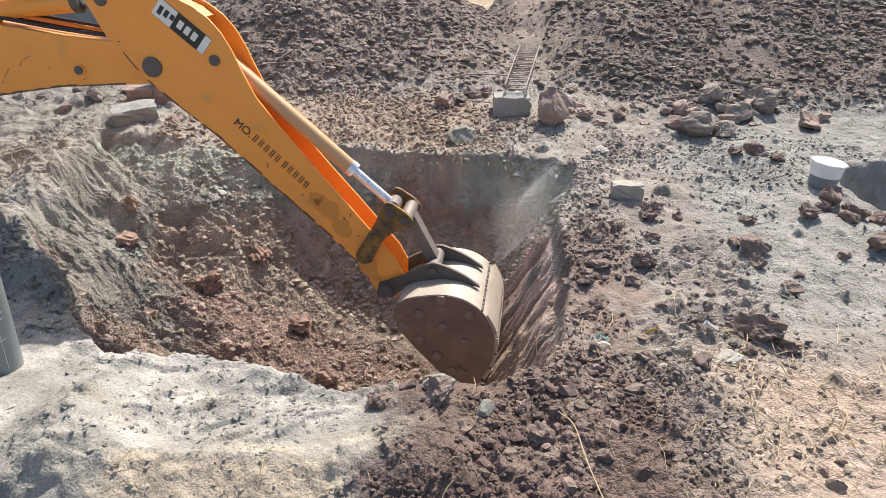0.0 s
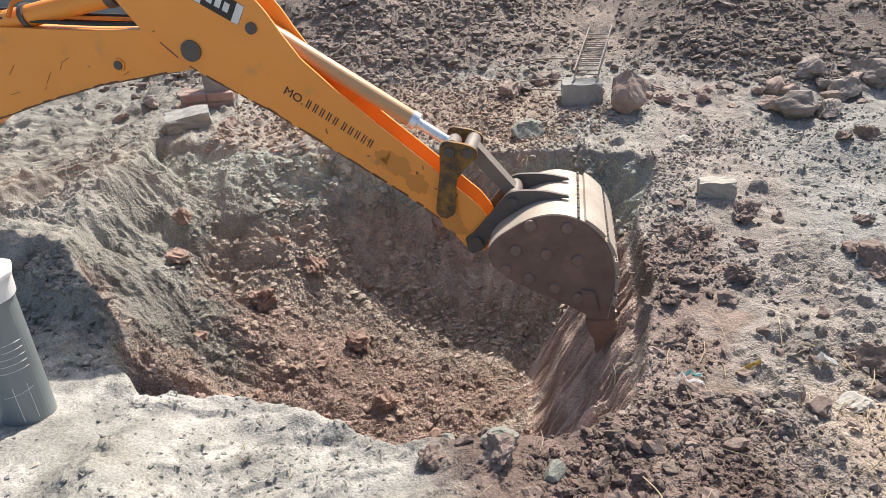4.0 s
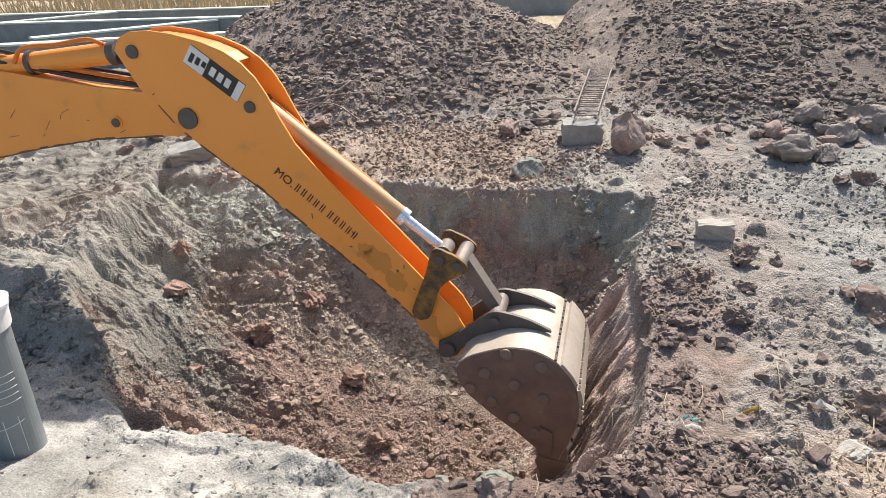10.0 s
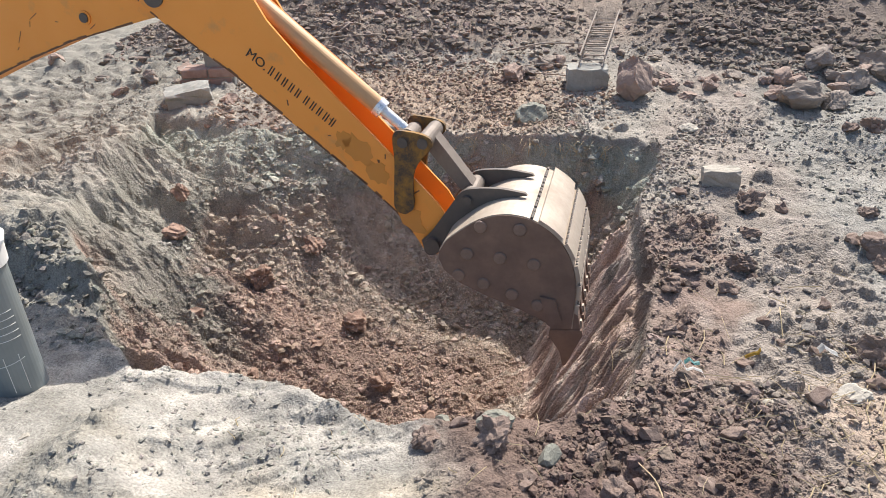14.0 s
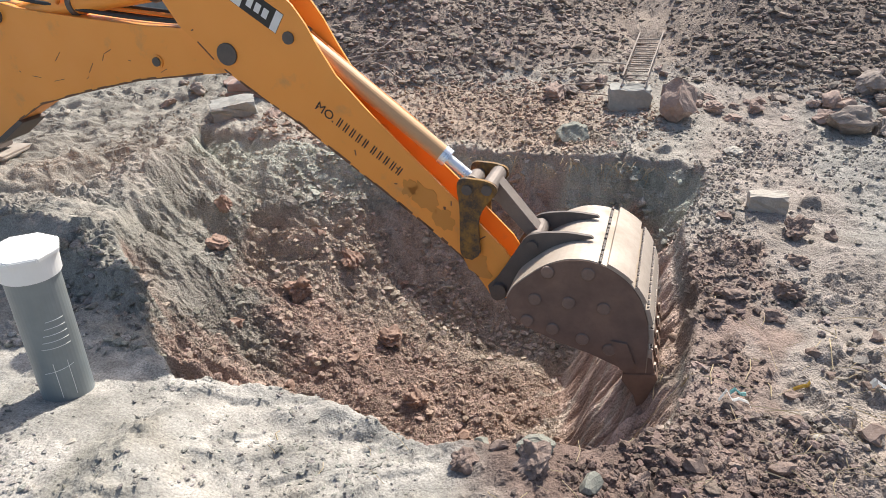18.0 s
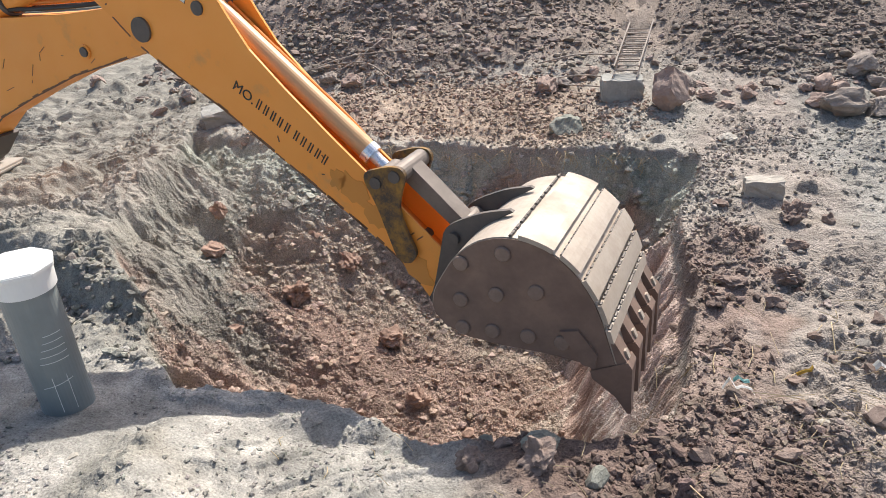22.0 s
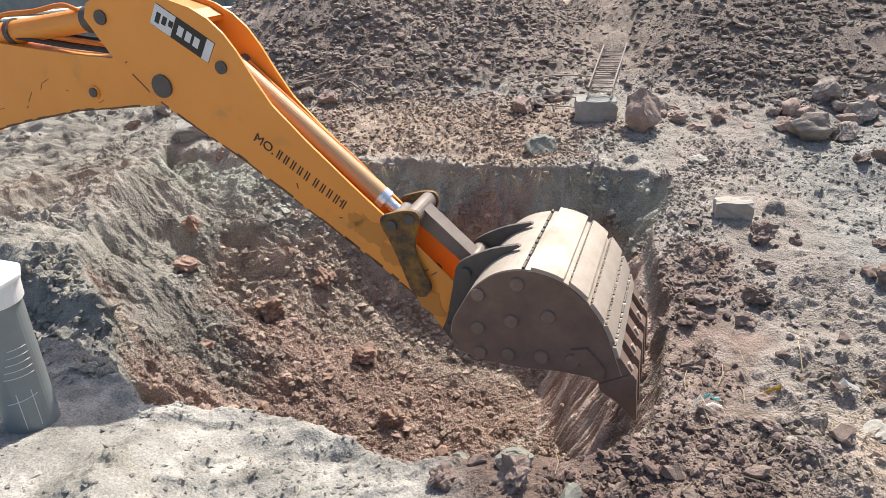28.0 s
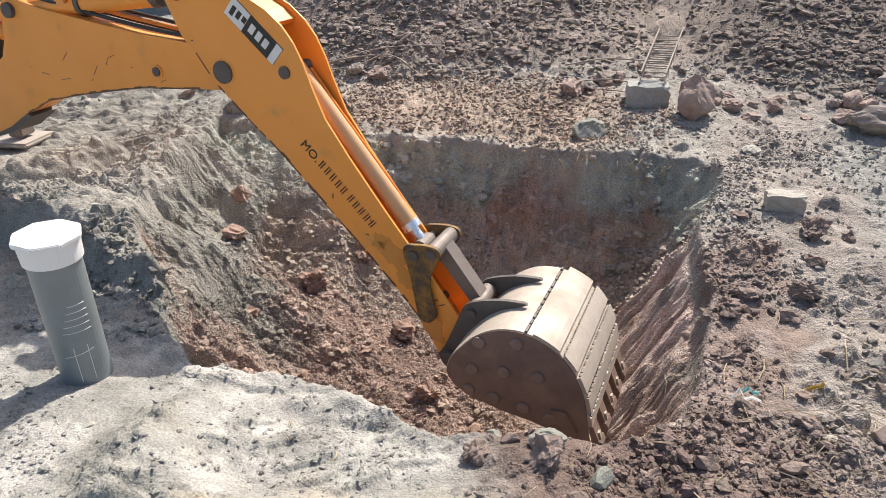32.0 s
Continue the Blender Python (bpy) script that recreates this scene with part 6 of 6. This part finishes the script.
ribbon("wilted_leaf", [(0.985, 2.91, 0.015), (0.998, 2.90, 0.03), (1.01, 2.89, 0.018), (1.02, 2.88, 0.028), (1.03, 2.885, 0.012)], 0.018, YELLOW_LEAF, "wilted yellow leaf among the clods", "leaf")


def make_straw():
    rs = np.random.RandomState(31)
    n = 520
    x, y = rs.uniform(0.5, 2.5, n), rs.uniform(1.5, 3.6, n)
    x[200:], y[200:] = rs.normal(1.55, 0.4, n - 200), rs.normal(2.25, 0.35, n - 200)
    x[:40], y[:40] = rs.uniform(-1.2, 1.5, 40), rs.uniform(1.7, 2.6, 40)
    a, l = rs.uniform(0, math.pi, n), 0.03 + 0.17 * rs.rand(n) ** 2
    dx, dy = np.cos(a) * l, np.sin(a) * l
    z0, z1 = height(x, y)[0] + 0.010, height(x + dx, y + dy)[0] + rs.uniform(0.008, 0.04, n)
    zm = np.maximum(height(x + dx / 2, y + dy / 2)[0] + 0.004, (z0 + z1) / 2)
    bm = bmesh.new()
    for k in range(n):
        tube_path(bm, [(x[k], y[k], z0[k]), (x[k] + dx[k] / 2 + rs.uniform(-.012, .012), y[k] + dy[k] / 2, zm[k] + rs.uniform(0, 0.01)), (x[k] + dx[k], y[k] + dy[k], z1[k])], rs.uniform(0.001, 0.0026), 4)
    ob = part("straw", bm, STRAW)
    tagged(ob, "dry straw and twigs strewn over the clods", "straw", kind="stuff")


def make_roots():
    """Tufts of dry roots that hang from the turf line at the pit's far rim."""
    rs = random.Random(52)
    for x in (-1.62, -1.45, -1.36, -1.15, -0.97, -0.72, -0.50, -0.27, -0.05, 0.12, 0.20, 0.43, 0.58, 0.72):
        ys = np.arange(5.95, 4.9, -0.01)
        z, d = height(np.full_like(ys, x), ys)
        k = int(np.argmax(d > 0.04))
        base = Vector((x, ys[k], z[k] + 0.01))
        bm = bmesh.new()
        for q in range(rs.randint(3, 7)):
            o, l = rs.uniform(-0.06, 0.06), rs.uniform(0.04, 0.13)
            sx = rs.uniform(-1.3, 1.3) * l
            tube_path(bm, spline([(o, 0.03, 0.0), (o + sx * 0.3, -0.03, 0.012), (o + sx * 0.9, -0.05 - rs.uniform(0, 0.04), -l * 0.4), (o + sx * rs.uniform(0.4, 1.2), -0.05 - 0.2 * l, -l * rs.uniform(0.6, 1.0))], 3), rs.uniform(0.0012, 0.003), 4)
        ob = part("root_tuft", bm, STRAW)
        ob.matrix_basis = Matrix.Translation(base)
        tagged(ob, "dry pale roots hanging from the pit's rim", "roots", "roots along the rim")


make_roots()
make_straw()
stalk = part("dry_stalk", tube_path(bmesh.new(), spline([(0, 0, 0), (0.03, -0.14, 0.05), (0.035, -0.34, 0.06), (0.06, -0.55, 0.05)], 5), 0.0025, 5), STRAW)
stalk.matrix_basis = pose(0.42, 2.22, surface(0.42, 2.22) + 0.02)
tagged(stalk, "long dry grass stalk lying across the clods", "stalk")


# ---- dust ----
def make_dust(seed, n, spread, label, grain=0.0012):
    rs = np.random.RandomState(seed)
    p = rs.normal(size=(n, 3)) * np.array(spread)
    p = p + 0.5 * np.array(spread) * np.sin(p[:, [1, 2, 0]] / np.array(spread)[[1, 2, 0]] * 2.3)
    p[:, 0] += 0.25 * p[:, 2]
    d = rs.normal(size=(n, 3, 3)) * grain
    me = mesh_arrays("dust_cloud", (p[:, None] + d).reshape(-1, 3), np.arange(3 * n).reshape(n, 3), None, DUST)
    return tagged(new("dust_cloud", me), label, "dust", kind="stuff")


DUST, dust_nt, dust_bsdf = mat("pale_dust")
thin = nd(dust_nt, "ShaderNodeBsdfTranslucent", Color=(0.8, 0.79, 0.76, 1))
both = nd(dust_nt, "ShaderNodeMixShader", Fac=0.5)
dust_bsdf.inputs["Base Color"].default_value = (0.78, 0.77, 0.74, 1)
dust_bsdf.inputs["Roughness"].default_value = 1.0
dust_nt.links.new(dust_bsdf.outputs[0], both.inputs[1])
dust_nt.links.new(thin.outputs[0], both.inputs[2])
dust_nt.links.new(both.outputs[0], dust_nt.nodes["Material Output"].inputs[0])
dust = make_dust(77, 70000, (0.11, 0.16, 0.19), "pale dust drifting up from the dug wall")
haze = make_dust(78, 22000, (0.30, 0.35, 0.22), "thin dust hanging over the pit floor")
wall_dust = make_dust(79, 45000, (0.10, 0.14, 0.14), "pale dust knocked off the dug wall")
tip_dust = make_dust(80, 26000, (0.09, 0.10, 0.08), "dust puffed up where the teeth bite")


def make_spill(seed, n, spread, label):
    """Loose earth that drops out of the bucket."""
    rs = np.random.RandomState(seed)
    v, f = ICO[1]
    p = rs.normal(size=(n, 3)) * np.array(spread)
    p[:, 2] -= 0.6 * np.abs(p[:, 0])
    r = 0.003 + 0.016 * rs.rand(n) ** 4
    pts = p[:, None] + v[None] * (1 + 0.2 * rs.uniform(-1, 1, (n, len(v), 1))) * r[:, None, None]
    faces = (f[None] + (np.arange(n) * len(v))[:, None, None]).reshape(-1, 3)
    col = np.array((0.33, 0.255, 0.21)) * rs.uniform(0.8, 1.15, (n, 1))
    me = mesh_arrays("falling_soil", pts.reshape(-1, 3), faces, np.repeat(col, len(v), axis=0), LUMP)
    return tagged(new("falling_soil", me), label, "soil", kind="stuff")


spill = make_spill(5, 2600, (0.10, 0.16, 0.10), "brown crumbs of earth dropping from the bucket")
late_spill = make_spill(6, 3600, (0.12, 0.18, 0.10), "brown earth tipped out of the bucket")


# ---- motion ----
def arm_states():
    """The arm at every tenth of a second, gliding through the rows."""
    rows = np.array(ARM)
    t = np.arange(0, 32.001, 0.1)
    tt, vals = rows[:, 0], rows[:, 1:]
    slope = np.zeros_like(vals)
    slope[1:-1] = (vals[2:] - vals[:-2]) / (tt[2:] - tt[:-2])[:, None]
    flat = (vals[2:] - vals[1:-1]) * (vals[1:-1] - vals[:-2]) < 0
    slope[1:-1][flat] = 0
    i = np.clip(np.searchsorted(tt, t, side="right") - 1, 0, len(tt) - 2)
    h = (tt[i + 1] - tt[i])[:, None]
    u = ((t - tt[i])[:, None]) / h
    h00, h10, h01, h11 = 2 * u ** 3 - 3 * u ** 2 + 1, u ** 3 - 2 * u ** 2 + u, -2 * u ** 3 + 3 * u ** 2, u ** 3 - u ** 2
    return t, h00 * vals[i] + h10 * h * slope[i] + h01 * vals[i + 1] + h11 * h * slope[i + 1]


def turned(v, deg):
    c, s = math.cos(radians(deg)), math.sin(radians(deg))
    return Vector((c * v.x - s * v.y, s * v.x + c * v.y))


def meet(p, r, q, s, side):
    """Where circles round p and q cross."""
    d = q - p
    l = min(d.length, r + s - 1e-4)
    a = (r * r - s * s + l * l) / (2 * l)
    h = math.sqrt(max(r * r - a * a, 0))
    e = d.normalized()
    return p + e * a + Vector((-e.y, e.x)) * h * side


def motions():
    keys = {ob: [] for ob in (boom, dipper, bucket, tipper, coupler, ram_barrel, ram_rod, crowd_barrel, crowd_rod)}
    times, states = arm_states()
    for t, (head, reach, up, dip, buck) in zip(times, states):
        yaw = pose(0, 0, 0, 0, 0, head)

        def put(ob, p, deg):
            keys[ob].append((float(t), yaw @ pose(REACH + p.x, 0, p.y, 0, -deg, 0)))

        def ang(v):
            return math.degrees(math.atan2(v.y, v.x))

        elbow = Vector((reach, up))
        boom_deg = 1.5 * math.degrees(math.atan2(up - 0.6, reach + 4.3)) - BOOM_SET
        put(boom, elbow, boom_deg)
        put(dipper, elbow, dip)
        foot = elbow + turned(DIPPER_FOOT, dip)
        put(bucket, foot, buck)
        pin, far = elbow + turned(LINK_PIN, dip), foot + turned(BUCKET_PIN, buck)
        top = meet(pin, LINK_LEN, far, COUPLER_LEN, 1)
        put(tipper, pin, ang(top - pin))
        put(coupler, top, ang(far - top))
        base, eye = elbow + turned(RAM_BASE, dip), pin + turned(RAM_ON_LINK, ang(top - pin))
        put(ram_barrel, base, ang(eye - base))
        put(ram_rod, eye, ang(eye - base))
        base, eye = elbow + turned(CROWD_BASE, boom_deg), elbow + turned(CROWD_PIN, dip)
        put(crowd_barrel, base, ang(eye - base))
        put(crowd_rod, eye, ang(eye - base))
    for ob, rows in keys.items():
        walk(ob, rows)
    # a thin veil rises from the floor, hangs over the pit and clears
    walk(haze, [(0, pose(-0.9, 4.2, -2.4)), (7.5, pose(-0.8, 4.2, -1.9, 0, 0, 15)), (9, pose(-0.55, 4.15, -0.65, 0, 0, 25)), (11, pose(-0.50, 4.1, -0.45, 0, 0, 40)), (13.2, pose(-0.65, 4.1, -0.3, 0, 0, 60)), (15, pose(-0.8, 4.3, 0.0, 0, 0, 80)), (17.5, pose(-1.2, 5.6, 1.6, 0, 0, 100)), (21, pose(-2.5, 10.0, 6.0, 0, 0, 120)), (32, pose(-4.0, 40.0, 40.0, 0, 0, 140))])
    # the dust rises, is carried back over the heaps and away
    walk(dust, [(0, pose(0.60, 4.70, -0.14)), (1, pose(0.74, 4.95, 0.12, 0, 0, 12)), (2, pose(0.85, 5.3, 0.38, 0, 0, 25)), (3, pose(1.0, 6.0, 0.85, 0, 0, 35)), (5, pose(1.6, 9.0, 3.4, 0, 0, 50)), (8, pose(2.5, 14.0, 9.0, 0, 0, 70)), (32, pose(4.0, 40.0, 60.0, 0, 0, 90))])
    walk(wall_dust, [(0, pose(0.45, 4.1, -2.3)), (4.6, pose(0.45, 4.1, -1.9)), (5.5, pose(0.46, 4.15, -0.42, 0, 0, 8)), (6.2, pose(0.56, 4.25, -0.30, 0, 0, 16)), (7, pose(0.75, 4.5, 0.0, 0, 0, 26)), (8.2, pose(1.1, 5.8, 1.0, 0, 0, 38)), (10, pose(2.0, 10.0, 6.0, 0, 0, 50)), (32, pose(4.0, 40.0, 50.0, 0, 0, 90))])
    walk(tip_dust, [(0, pose(0.25, 3.2, -2.4)), (18.6, pose(0.25, 3.2, -2.2)), (19.5, pose(0.30, 3.1, -0.72, 0, 0, 10)), (20.5, pose(0.32, 3.15, -0.62, 0, 0, 22)), (22.4, pose(0.42, 3.05, -0.45, 0, 0, 40)), (24.8, pose(0.30, 3.3, -0.55, 0, 0, 60)), (27, pose(0.5, 3.9, 0.6, 0, 0, 75)), (30, pose(1.5, 9.0, 6.0, 0, 0, 85)), (32, pose(3.0, 14.0, 12.0, 0, 0, 90))])
    walk(spill, [(0, pose(-0.1, 3.6, -2.0)), (6.6, pose(-0.1, 3.6, -1.9)), (7.2, pose(0.1, 3.75, -0.72)), (7.7, pose(0.12, 3.72, -0.85)), (8.3, pose(0.1, 3.65, -1.05)), (9.5, pose(0.1, 3.6, -1.35)), (32, pose(0.1, 3.6, -1.4))])
    walk(late_spill, [(0, pose(0.1, 3.5, -2.0)), (26.4, pose(0.1, 3.5, -1.9)), (27.1, pose(0.22, 3.45, -0.62)), (27.5, pose(0.20, 3.4, -0.80)), (28.2, pose(0.16, 3.35, -1.05)), (29.2, pose(0.15, 3.35, -1.3)), (32, pose(0.15, 3.35, -1.35))])


motions()
